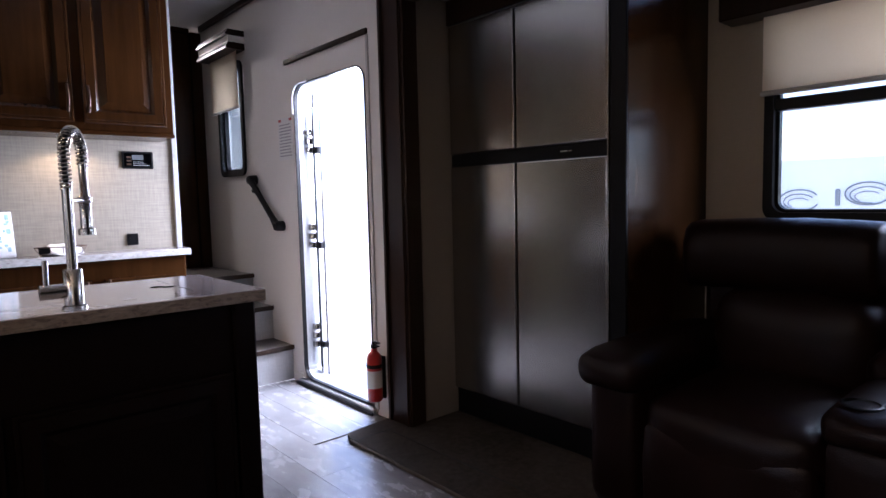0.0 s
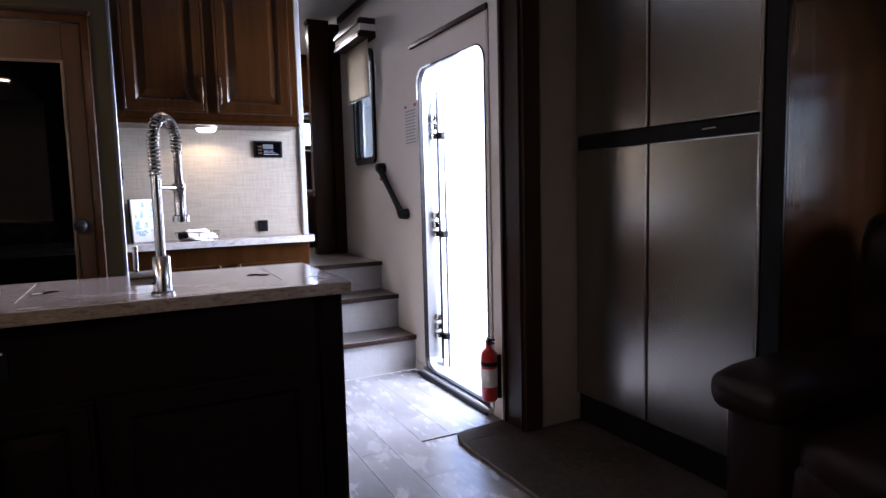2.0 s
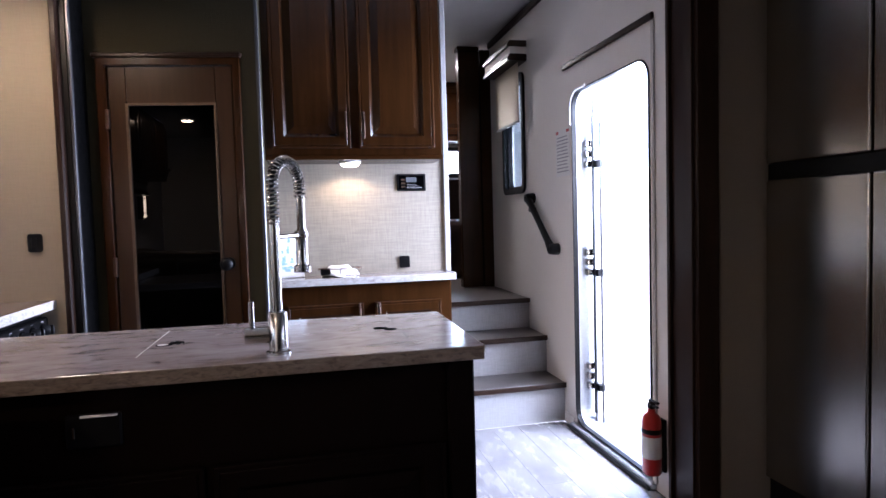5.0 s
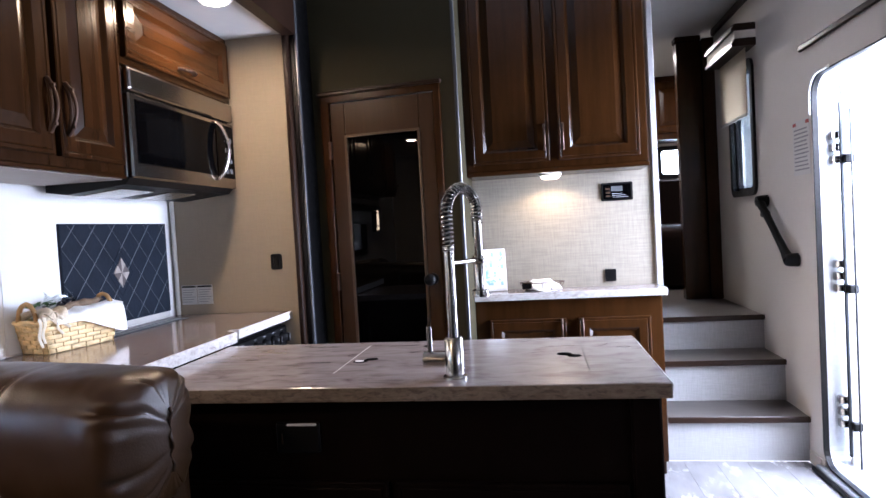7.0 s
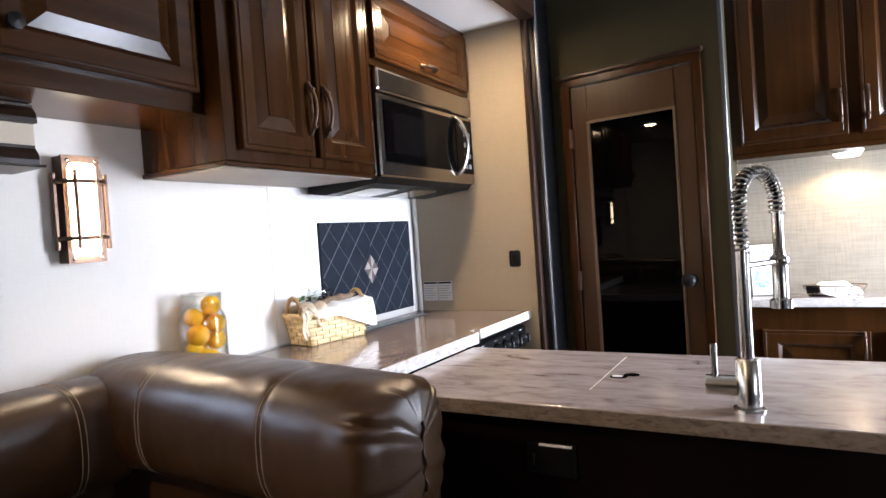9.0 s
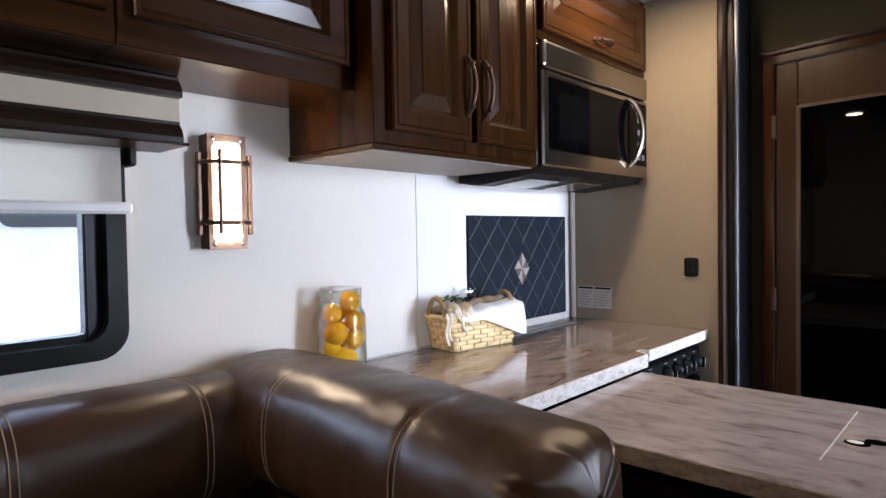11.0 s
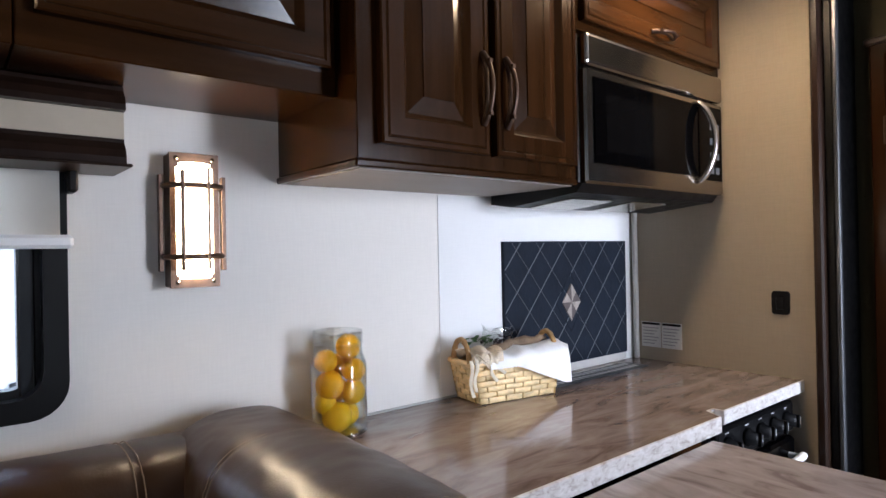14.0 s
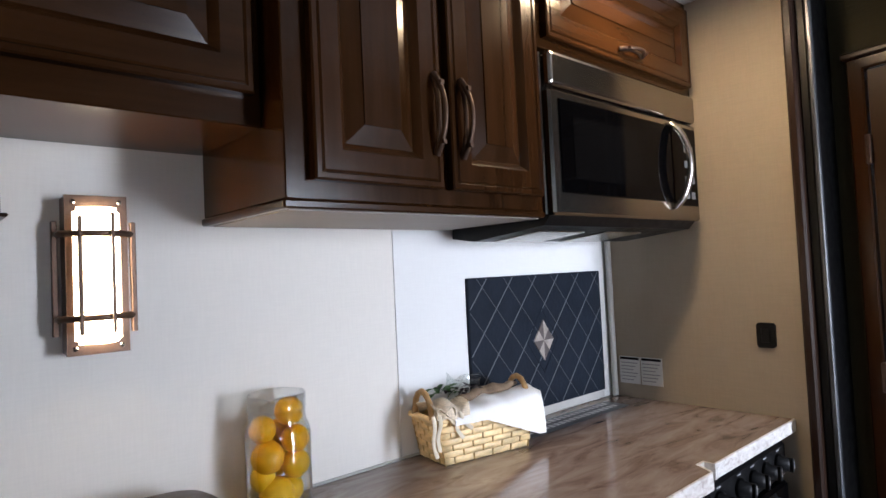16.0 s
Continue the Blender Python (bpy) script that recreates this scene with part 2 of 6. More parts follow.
WICKER_DARK = material("shaded_wicker_stake", (0.36, 0.215, 0.085), 0.6, spread=0.3, scale=(50, 50, 50))
CITRUS = material("orange_peel", (0.82, 0.40, 0.005), 0.42, spread=0.12, scale=(30, 30, 30), bump=0.35, bump_scale=420)
LEMON = material("lemon_peel", (0.86, 0.50, 0.006), 0.40, spread=0.10, scale=(30, 30, 30), bump=0.35, bump_scale=420)
GREEN = material("green_leaf", (0.05, 0.13, 0.03), 0.5, spread=0.3, scale=(40, 40, 40))
PRINT = material("grey_print", (0.30, 0.30, 0.31), 0.7)
PAPER = material("white_paper_label", (0.66, 0.65, 0.63), 0.7, spread=0.03, scale=(60, 60, 60))
RED = material("red_enamel", (0.42, 0.020, 0.014), 0.28, spread=0.06, scale=(20, 20, 20), coat=0.4)
CARPET = material("brown_grey_carpet", (0.034, 0.028, 0.023), 0.95, spread=0.55, scale=(40, 40, 40), detail=6, bump=0.7, bump_scale=300, stain=0.9)
TREAD = material("dark_step_vinyl", (0.066, 0.057, 0.050), 0.38, spread=0.35, scale=(5, 22, 22), detail=5, bump=0.04, stain=0.5)
PLANK = material("washed_grey_plank", (0.170, 0.164, 0.165), 0.25, spread=0.40, scale=(14, 5.5, 14), detail=7, bump=0.06, bump_scale=45, stain=0.8, rough_spread=0.08)
GLASS = thin_glass("clear_jar_glass")
TINT = clear("window_glass", tint=(0.86, 0.90, 0.90))
SMOKED = clear("smoked_window_glass", tint=(0.50, 0.57, 0.58))
SPLASH = weave("white_splash_board", (0.70, 0.695, 0.68), 260, 0.015, 0.05)
BEAD = material("pale_wood_bead", (0.075, 0.046, 0.025), 0.35, spread=0.2, scale=(20, 20, 2))
SASH = material("dark_anodised_sash", (0.030, 0.033, 0.037), 0.25, 0.6)
SCREEN = material("dim_display", (0.075, 0.080, 0.085), 0.4)
LAMPGLOW = glow("lit_lens", (1.0, 0.86, 0.62), 5.0)
SCONCEGLOW = glow("lit_opal_glass", (1.0, 0.76, 0.45), 22.0)
ASPHALT = material("pale_gravel_ground", (0.34, 0.33, 0.31), 0.9, spread=0.25, scale=(3, 3, 3), detail=6, bump=0.4, bump_scale=40, stain=0.5)
RVWHITE = material("trailer_white", (0.78, 0.78, 0.77), 0.35, spread=0.03, scale=(2, 2, 2))
RVGREY = material("trailer_graphic_grey", (0.22, 0.24, 0.25), 0.4, spread=0.05, scale=(3, 3, 3))



def dull(m, level):
    m.node_tree.nodes["Principled BSDF"].inputs["Specular IOR Level"].default_value = level


for m_, l_ in ((BLACK, 0.16), (DARK, 0.16), (ESPRESSO, 0.05), (WOOD, 0.21), (DOORWOOD, 0.17), (WOODH, 0.21), (GLOSSBLACK, 0.05), (LEATHER, 0.40), (CARPET, 0.1), (LEATHER_RED, 0.14), (SLATE, 0.10), (TAUPE_SHADED, 0.1), (LINEN, 0.2), (HOLE, 0.0), (CITRUS, 0.25), (LEMON, 0.25), (PLANK, 0.85)):
    dull(m_, l_)


def translucent(m, share):
    nt = m.node_tree
    b = nt.nodes["Principled BSDF"]
    tr = nt.nodes.new("ShaderNodeBsdfTranslucent")
    tr.inputs["Color"].default_value = b.inputs["Base Color"].default_value
    mx = nt.nodes.new("ShaderNodeMixShader")
    mx.inputs[0].default_value = share
    nt.links.new(b.outputs[0], mx.inputs[1])
    nt.links.new(tr.outputs[0], mx.inputs[2])
    nt.links.new(mx.outputs[0], nt.nodes["Material Output"].inputs["Surface"])


translucent(SHADE, 0.6)
SHADE_PALE = material("pale_roller_shade", (0.72, 0.69, 0.635), 0.9, spread=0.03, scale=(120, 120, 120), bump=0.1, bump_scale=400)
translucent(SHADE_PALE, 0.6)

# ---- mesh helpers ----


def bm_box(bm, x0, x1, y0, y1, z0, z1, bev=0.0, seg=1):
    vs = [bm.verts.new((x, y, z)) for x in (x0, x1) for y in (y0, y1) for z in (z0, z1)]
    fs = [bm.faces.new([vs[i] for i in q]) for q in ((0, 1, 3, 2), (4, 6, 7, 5), (0, 4, 5, 1), (2, 3, 7, 6), (0, 2, 6, 4), (1, 5, 7, 3))]
    if bev:
        es = list({e for f in fs for e in f.edges})
        bmesh.ops.bevel(bm, geom=es, offset=bev, segments=seg, affect="EDGES", profile=0.5)
    return bm


def box(*a, **k):
    return bm_box(bmesh.new(), *a, **k)


def ring_sweep(bm, rings, close_ends=True, loop=False):
    """Joins rings of equal count into a skin."""
    vr = [[bm.verts.new(p) for p in r] for r in rings]
    n = len(vr[0])
    pairs = list(zip(vr, vr[1:])) + ([(vr[-1], vr[0])] if loop else [])
    for a, b in pairs:
        for i in range(n):
            f = bm.faces.new((a[i], a[(i + 1) % n], b[(i + 1) % n], b[i]))
            f.smooth = True
    if close_ends and not loop:
        bm.faces.new(vr[0][::-1])
        bm.faces.new(vr[-1])
    return bm


def tube(bm, pts, r, n=8, radii=None, flat=1.0):
    """A round bar along a line of points."""
    pts = [Vector(p) for p in pts]
    rings = []
    up = Vector((0, 0, 1))
    side = None
    for i, p in enumerate(pts):
        d = (pts[min(i + 1, len(pts) - 1)] - pts[max(i - 1, 0)]).normalized()
        if side is None:
            side = d.cross(up if abs(d.z) < 0.9 else Vector((1, 0, 0))).normalized()
        else:
            side = (side - d * side.dot(d)).normalized()
        o = d.cross(side)
        rr = radii[i] if radii else r
        rings.append([p + (side * math.cos(a) + o * math.sin(a) * flat) * rr for a in (2 * math.pi * k / n for k in range(n))])
    return ring_sweep(bm, rings)


def lathe(bm, prof, at, n=24, axis="Z"):
    rings = []
    for r, h in prof:
        r = max(r, 0.0004)
        ring = []
        for k in range(n):
            a = 2 * math.pi * k / n
            c, s = r * math.cos(a), r * math.sin(a)
            v = {"Z": (c, s, h), "X": (h, c, s), "Y": (s, h, c)}[axis]
            ring.append(Vector(at) + Vector(v))
        rings.append(ring)
    return ring_sweep(bm, rings)


def prism(bm, poly, axis, a, b):
    """A polygon given in the two other axes (in order), drawn out along axis from a to b."""
    def p3(p, h):
        return {"X": (h, p[0], p[1]), "Y": (p[0], h, p[1]), "Z": (p[0], p[1], h)}[axis]
    lo = [bm.verts.new(p3(p, a)) for p in poly]
    hi = [bm.verts.new(p3(p, b)) for p in poly]
    n = len(poly)
    bm.faces.new(lo)
    bm.faces.new(hi[::-1])
    for i in range(n):
        bm.faces.new((lo[i], hi[i], hi[(i + 1) % n], lo[(i + 1) % n]))
    return bm


def round_rect(x0, x1, z0, z1, r, n=6):
    pts = []
    for cx, cz, a0 in ((x1 - r, z1 - r, 0), (x0 + r, z1 - r, 90), (x0 + r, z0 + r, 180), (x1 - r, z0 + r, 270)):
        for k in range(n + 1):
            a = radians(a0 + 90 * k / n)
            pts.append((cx + r * math.cos(a), cz + r * math.sin(a)))
    return pts


def frame_ring(bm, outer, inner, axis, a, b):
    """A frame between two outlines with equal counts, drawn out along axis."""
    def p3(p, h):
        return {"X": (h, p[0], p[1]), "Y": (p[0], h, p[1])}[axis]
    rows = [[bm.verts.new(p3(p, h)) for p in o] for o, h in ((outer, a), (outer, b), (inner, b), (inner, a))]
    n = len(outer)
    for r in range(4):
        q, w = rows[r], rows[(r + 1) % 4]
        for i in range(n):
            bm.faces.new((q[i], q[(i + 1) % n], w[(i + 1) % n], w[i]))
    return bm


def finish(bm, name, mat, smooth=False):
    bmesh.ops.recalc_face_normals(bm, faces=bm.faces)
    me = bpy.data.meshes.new(name)
    if smooth:
        for f in bm.faces:
            f.smooth = len(f.verts) <= 4
        for e in bm.edges:
            if len(e.link_faces) == 2 and e.calc_face_angle(0.0) > 0.95:
                e.smooth = False
    bm.to_mesh(me)
    bm.free()
    me.materials.append(mat)
    return me


def solid(name, bm, mat, label="", category="", kind="", group="", smooth=False):
    return tagged(new(name, finish(bm, name, mat, smooth)), label, category, group, kind)


def thing(name, at, label, category, group="", kind=""):
    ob = new(name)
    ob.location = at
    ob.empty_display_size = 0.1
    return tagged(ob, label, category, group, kind)


def part(name, bm, mat, parent, label="", smooth=False):
    ob = new(name, finish(bm, name, mat, smooth))
    ob.parent = parent
    if parent.type == "EMPTY":
        ob.matrix_parent_inverse = Matrix.Translation(-parent.location)
    if label:
        ob["label"] = label
    return ob


FACE_S = 0        # faces -y, runs along +x
FACE_E = 90       # faces +x, runs along +y
FACE_W = -90      # faces -x, runs along -y


def raised_door(parent, o, w, h, turn, mat=None, matc=None, name="cabinet_door", t=0.02):
    """A raised-panel cabinet door; o is its lower corner at the start of its run, on the cabinet's face."""
    mat = mat or WOOD
    m = pose(*o, 0, 0, turn)
    s = min(0.058, w * 0.2, h * 0.24)
    bm = bmesh.new()
    g, e = 0.010, 0.003
    loops = []
    for inset, depth in ((0, 0), (0, -t + e), (e, -t), (0.011, -t), (0.014, -t + 0.0025), (0.017, -t), (s - 0.004, -t), (s, -t + 0.003), (s + g, -0.008)):
        loops.append([bm.verts.new((x, depth, z)) for x, z in ((inset, inset), (w - inset, inset), (w - inset, h - inset), (inset, h - inset))])
    for p, q in zip(loops, loops[1:]):
        for i in range(4):
            bm.faces.new((p[i], p[(i + 1) % 4], q[(i + 1) % 4], q[i]))
    bm.transform(m)
    door = part(name, bm, mat, parent)
    k = min(0.034, w * 0.12)
    bm = bmesh.new()
    lo = [(s + g, s + g), (w - s - g, s + g), (w - s - g, h - s - g), (s + g, h - s - g)]
    hi = [(s + g + k, s + g + k), (w - s - g - k, s + g + k), (w - s - g - k, h - s - g - k), (s + g + k, h - s - g - k)]
    a = [bm.verts.new((x, -0.0075, z)) for x, z in lo]
    b = [bm.verts.new((x, -t + 0.003, z)) for x, z in hi]
    c = [bm.verts.new((x, -t + 0.0005, z)) for x, z in hi]
    for i in range(4):
        bm.faces.new((a[i], a[(i + 1) % 4], b[(i + 1) % 4], b[i]))
        bm.faces.new((b[i], b[(i + 1) % 4], c[(i + 1) % 4], c[i]))
    bm.faces.new(c)
    bm.faces.new(a[::-1])
    bm.transform(m)
    part("raised_panel", bm, matc or mat, door)
    return door


def bow_handle(parent, at, length, turn, upright=True):
    """A bronze bow pull with a backing bar, standing off the door."""
    bm = bmesh.new()
    n = 10
    for bow in (0.030, 0.012):
        pts = []
        for k in range(n + 1):
            f = k / n
            pts.append((0 if upright else (f - 0.5) * length, -bow * math.sin(math.pi * f) ** 0.8 - 0.001, (f - 0.5) * length if upright else 0))
        tube(bm, pts, 0.006, 8, radii=[0.0066 - 0.0022 * math.sin(math.pi * k / n) for k in range(n + 1)])
    for f in (-0.36, 0.36):
        bm_box(bm, f * length - 0.004 if not upright else -0.004, f * length + 0.004 if not upright else 0.004, -0.026, -0.006,
               f * length - 0.004 if upright else -0.004, f * length + 0.004 if upright else 0.004)
    bm.transform(pose(*at, 0, 0, turn))
    return part("handle", bm, BRONZE, parent, "oil-rubbed bronze bow handle", True)

# ---- the setting: floors, walls, ceilings ----


def structure(name, bm, mat, label, smooth=False):
    return solid(name, bm, mat, label, kind="structure", smooth=smooth)


DX = 1.20          # inner face of the door-side wall
TOP = 2.50         # main ceiling
KX = -1.73         # inner face of the kitchen slide's outer wall
SX = 2.15          # inner face of the sofa slide's outer wall
STOP = 2.13        # kitchen slide ceiling
ETOP = 2.06        # sofa slide ceiling

ground = structure("ground", box(-6000, 6000, -6000, 6000, -0.95, -0.90), ASPHALT, "pale sunlit gravel ground of the trailer lot")

floor = structure("floor", box(-1.85, 2.24, -2.2, 4.02, -0.06, -0.006), PLANK, "grey washed plank vinyl floor")
bm = box(-0.7, 1.2, 4.661, 5.30, 0.57, 0.636)
bm_box(bm, -0.7, 2.0, 5.30, 7.1, 0.57, 0.636)
structure("floor_upper", bm, TREAD, "grey plank floor of the raised hall")

bm = bmesh.new()
for y0, y1, z0, z1 in ((2.985, 3.13, 0, TOP), (3.13, 3.88, 1.83, TOP), (3.13, 3.88, -0.06, 0.025), (3.88, 4.62, 0, TOP), (4.62, 5.01, 0, 1.35), (4.62, 5.01, 2.10, TOP), (5.01, 5.35, 0, TOP)):
    bm_box(bm, DX, DX + 0.07, y0, y1, z0, z1)
R = 0.09
for cy, cz, sy, sz in ((3.13, 1.83, 1, -1), (3.88, 1.83, -1, -1)):
    arc = [(cy + sy * R * (1 - math.cos(radians(a))), cz + sz * R * (1 - math.sin(radians(a)))) for a in range(0, 91, 15)]
    prism(bm, [(cy, cz)] + arc, "X", DX, DX + 0.07)
structure("wall_door_side", bm, CREAM, "cream papered side wall with the entry door")

bm = bmesh.new()
bm_box(bm, DX, DX + 0.07, -1.2, 2.80, ETOP, TOP)
# unseen closing wall, coloured near-black to cut fill light and reflections
structure("wall_right_rear", box(DX, DX + 0.07, -2.2, -1.26, 0, TOP), ESPRESSO, "unseen side wall, made dark to dim the room")
structure("wall_over_sofa_slide", bm, TAUPE_SHADED, "taupe wall above the sofa slide-out, shade mixed into its colour")

bm = bmesh.new()
bm_box(bm, DX - 0.012, DX + 0.085, 2.80, 2.984, 0, TOP, 0.006)
bm_box(bm, DX - 0.024, DX - 0.012, 2.815, 2.83, 0, TOP, 0.003)
bm_box(bm, DX - 0.026, DX - 0.0125, 2.955, 2.975, 0, TOP, 0.003)
structure("trim_slide_post", bm, DARK, "dark wood post trim at the slide-out corner")

# same paper as TAN; the shade beside the refrigerator is mixed into a darker colour
structure("wall_slide_end", box(DX + 0.09, SX + 0.07, 2.815, 2.86, -0.05, ETOP + 0.05), weave("tan_paper_shade_in_colour", (0.17, 0.145, 0.110), 260, 0.03), "tan end wall of the sofa slide-out")
bm = bmesh.new()
for y0, y1, z0, z1 in ((-1.2, 0.55, 0, ETOP), (0.55, 1.53, 0, 1.025), (0.55, 1.53, 1.86, ETOP), (1.53, 2.815, 0, ETOP)):
    bm_box(bm, SX, SX + 0.06, y0, y1, z0 - 0.05, z1)
structure("wall_sofa_slide", bm, TAN, "tan outer wall of the sofa slide-out")
structure("wall_slide_south", box(DX, SX + 0.06, -1.26, -1.2, -0.05, ETOP), TAN, "tan south end wall of the sofa slide-out")
structure("ceiling_sofa_slide", box(DX + 0.07, SX + 0.06, -1.26, 2.86, ETOP + 0.051, ETOP + 0.09), CEIL, "pale ceiling of the sofa slide-out")

bm = bmesh.new()
for y0, y1, z0, z1 in ((-0.9, 0.40, 0, STOP), (0.40, 1.655, 0, 1.046), (0.40, 1.655, 1.52, STOP), (1.655, 3.50, 0, STOP)):
    bm_box(bm, KX - 0.07, KX, y0, y1, z0, z1)
structure("wall_kitchen", bm, CREAM, "cream papered outer wall of the kitchen slide-out")
structure("wall_kitchen_end", box(KX, -1.125, 3.44, 3.50, 0, STOP), TAN, "tan end wall beside the stove")
structure("wall_kitchen_south", box(KX - 0.07, -1.06, -0.96, -0.9, 0, STOP), CREAM, "cream south end wall of the kitchen slide-out")
structure("ceiling_kitchen_slide", box(KX - 0.07, -1.12, -0.96, 3.50, STOP, STOP + 0.04), CEIL, "pale ceiling board of the kitchen slide-out")
structure("wall_panel_stove", box(KX, KX + 0.0025, 2.53, 3.428, 0.906, 1.452), SPLASH, "white splash board behind the stove")
bm = bmesh.new()
bm_box(bm, -1.118, -1.06, -0.9, 3.41, STOP - 0.02, TOP)
structure("wall_over_kitchen_slide", bm, DARK, "dark wood fascia over the kitchen slide-out")
bm = bmesh.new()
bm_box(bm, -1.124, -1.098, 3.405, 3.53, 0, STOP + 0.05, 0.006)
structure("trim_kitchen_post", bm, DARK, "dark wood post trim at the kitchen slide-out")
bm = bmesh.new()
bm_box(bm, -1.098, -1.0755, 3.43, 3.60, 0, TOP, 0.003)
bm_box(bm, -1.075, -1.066, 3.447, 3.60, 0, TOP, 0.003)
structure("trim_slide_seal", bm, BLACK, "black rubber seal of the slide-out")
bm = bmesh.new()
bm_box(bm, -1.075, -1.062, 3.428, 3.446, 0, TOP, 0.003)
structure("trim_slide_edge", bm, GREYTRIM, "grey metal edge strip of the slide-out")

# the slightly turned wall with the bathroom door
BATH = pose(-1.066, 3.590, 0, 0, 0, -7.3)
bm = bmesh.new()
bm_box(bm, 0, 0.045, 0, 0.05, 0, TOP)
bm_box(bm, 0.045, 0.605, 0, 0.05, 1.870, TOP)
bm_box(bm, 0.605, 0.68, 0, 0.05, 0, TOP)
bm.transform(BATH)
structure("wall_bathroom", bm, TAUPE_SHADED, "taupe wall round the bathroom door, shade mixed into its colour")
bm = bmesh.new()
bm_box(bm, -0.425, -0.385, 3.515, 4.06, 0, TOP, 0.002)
structure("wall_nook_side", bm, TAUPE_SHADED, "taupe return wall beside the coffee nook, shade mixed into its colour")
structure("trim_nook_corner", box(-0.392, -0.376, 3.502, 3.516, 0, TOP, 0.003), GREYTRIM, "grey corner strip of the coffee nook")
structure("wall_partition", box(-0.385, 0.522, 4.0, 4.06, 0, TOP), LINEN, "linen-patterned partition wall over the nook counter")
structure("trim_partition_edge", box(0.506, 0.536, 3.985, 4.065, 0.88, TOP, 0.004), RISER, "pale grey corner trim of the partition")
structure("wall_hall", box(0.47, 0.522, 4.066, 5.38, 0, TOP), ESPRESSO, "dark panelled wall of the raised hall")
# unseen closing walls, made dark so the refrigerator reflects a dim room
structure("wall_back", box(-1.9, 2.3, -2.26, -2.2, -0.05, TOP), ESPRESSO, "unseen rear wall, made dark to dim the room")
structure("wall_left_rear", box(-1.12, -1.06, -2.2, -0.96, 0, TOP), ESPRESSO, "unseen side wall, made dark to dim the room")
structure("ceiling", box(-1.12, 1.28, -2.26, 7.2, TOP, TOP + 0.05), CEIL, "pale ceiling board")
structure("trim_crown", box(DX - 0.022, DX, 2.99, 5.33, TOP - 0.05, TOP - 0.002, 0.005), DARK, "dark crown moulding along the ceiling")
# bedroom beyond the hall
bm = bmesh.new()
for x0, x1, z0, z1 in ((-0.7, 1.13, 0.64, TOP), (1.13, 1.46, 0.64, 1.62), (1.13, 1.46, 1.88, TOP), (1.46, 2.0, 0.64, TOP)):
    bm_box(bm, x0, x1, 7.0, 7.06, z0, z1)
structure("wall_bedroom", bm, CREAM, "far bedroom wall with a small window")
structure("wall_bedroom_left", box(-0.7, 0.47, 5.38, 5.42, 0.6, TOP), ESPRESSO, "dark wall between hall and bedroom")
structure("wall_bedroom_side", box(1.94, 2.0, 5.3, 7.0, 0.6, TOP), CREAM, "bedroom side wall")
structure("wall_bedroom_west", box(-0.7, -0.64, 5.42, 7.0, 0.6, TOP), CREAM, "bedroom west wall")
structure("ceiling_bedroom", box(1.28, 2.0, 5.28, 7.06, TOP, TOP + 0.05), CEIL, "bedroom ceiling")
structure("wall_bedroom_front", box(1.27, 1.94, 5.28, 5.32, 0.6, TOP), CREAM, "bedroom front wall")

# steps up to the hall
steps = thing("steps", (0.86, 4.2, 0), "three carpet-faced interior steps with dark plank treads", "stairs", kind="structure")
for y, z0, z1, y2 in ((4.03, 0.0, 0.225, 4.32), (4.298, 0.205, 0.446, 4.60), (4.584, 0.426, 0.640, 4.66)):
    part("riser", box(0.535, DX - 0.002, y, y + 0.02, z0, z1 - 0.022), RISER, steps, "grey linen-faced riser")
    part("tread", box(0.535, DX - 0.002, y - 0.018, y2, z1 - 0.021, z1, 0.006), TREAD, steps)
    part("nosing", box(0.535, DX - 0.003, y - 0.026, y - 0.0185, z1 - 0.028, z1 + 0.002, 0.003), DARK, steps, "dark metal step nosing")
structure("wall_under_steps", box(0.46, 0.533, 4.07, 4.62, 0, 0.64), WOOD, "wood skirt panel beside the steps")
structure("baseboard", box(DX - 0.010, DX - 0.001, 3.90, 4.02, 0.0, 0.06, 0.002), CREAM, "cream skirting beside the entry door")

# ---- entry door ----
door = thing("entry_door", (1.28, 3.88, 0.03), "white entry door swung open outwards with a grey metal frame", "door", kind="structure")
o = [(y, z) for y, z in round_rect(3.085, 3.925, 0.02, 1.872, 0.11)]
i_ = [(y, z) for y, z in round_rect(3.135, 3.875, 0.045, 1.825, 0.085)]
part("door_frame", frame_ring(bmesh.new(), o, i_, "X", DX + 0.02, DX + 0.10), ALU, door, "grey metal door frame")
i2 = [(y, z) for y, z in round_rect(3.127, 3.883, 0.037, 1.833, 0.090)]
part("gasket", frame_ring(bmesh.new(), i2, i_, "X", DX - 0.005, DX + 0.0195), BLACK, door, "thin black gasket")
bm = bmesh.new()
arc = [(3.797 + 0.092 * math.cos(radians(a)), 1.742 + 0.092 * math.sin(radians(a))) for a in range(0, 91, 10)]
tube(bm, [(DX - 0.010, 3.889, 1.66)] + [(DX - 0.010, y, z) for y, z in arc] + [(DX - 0.010, 3.70, 1.834)], 0.0065, 8)
part("corner_guard", bm, WHITE, door, "white corner guard", True)
leaf = pose(1.32, 3.885, 0, 0, 0, 66)
bm = box(0.0, 0.71, 0, 0.04, 0.05, 1.80, 0.006)
bm.transform(leaf)
lf = part("door_leaf", bm, RVWHITE, door, "white moulded door leaf")
bm = bmesh.new()
for z0, z1 in ((0.14, 0.72), (0.82, 1.10)):
    frame_ring(bm, round_rect(0.10, 0.61, z0, z1, 0.04), round_rect(0.115, 0.595, z0 + 0.015, z1 - 0.015, 0.03), "Y", -0.006, 0.001)
bm.transform(leaf)
part("moulding", bm, WHITE, lf)
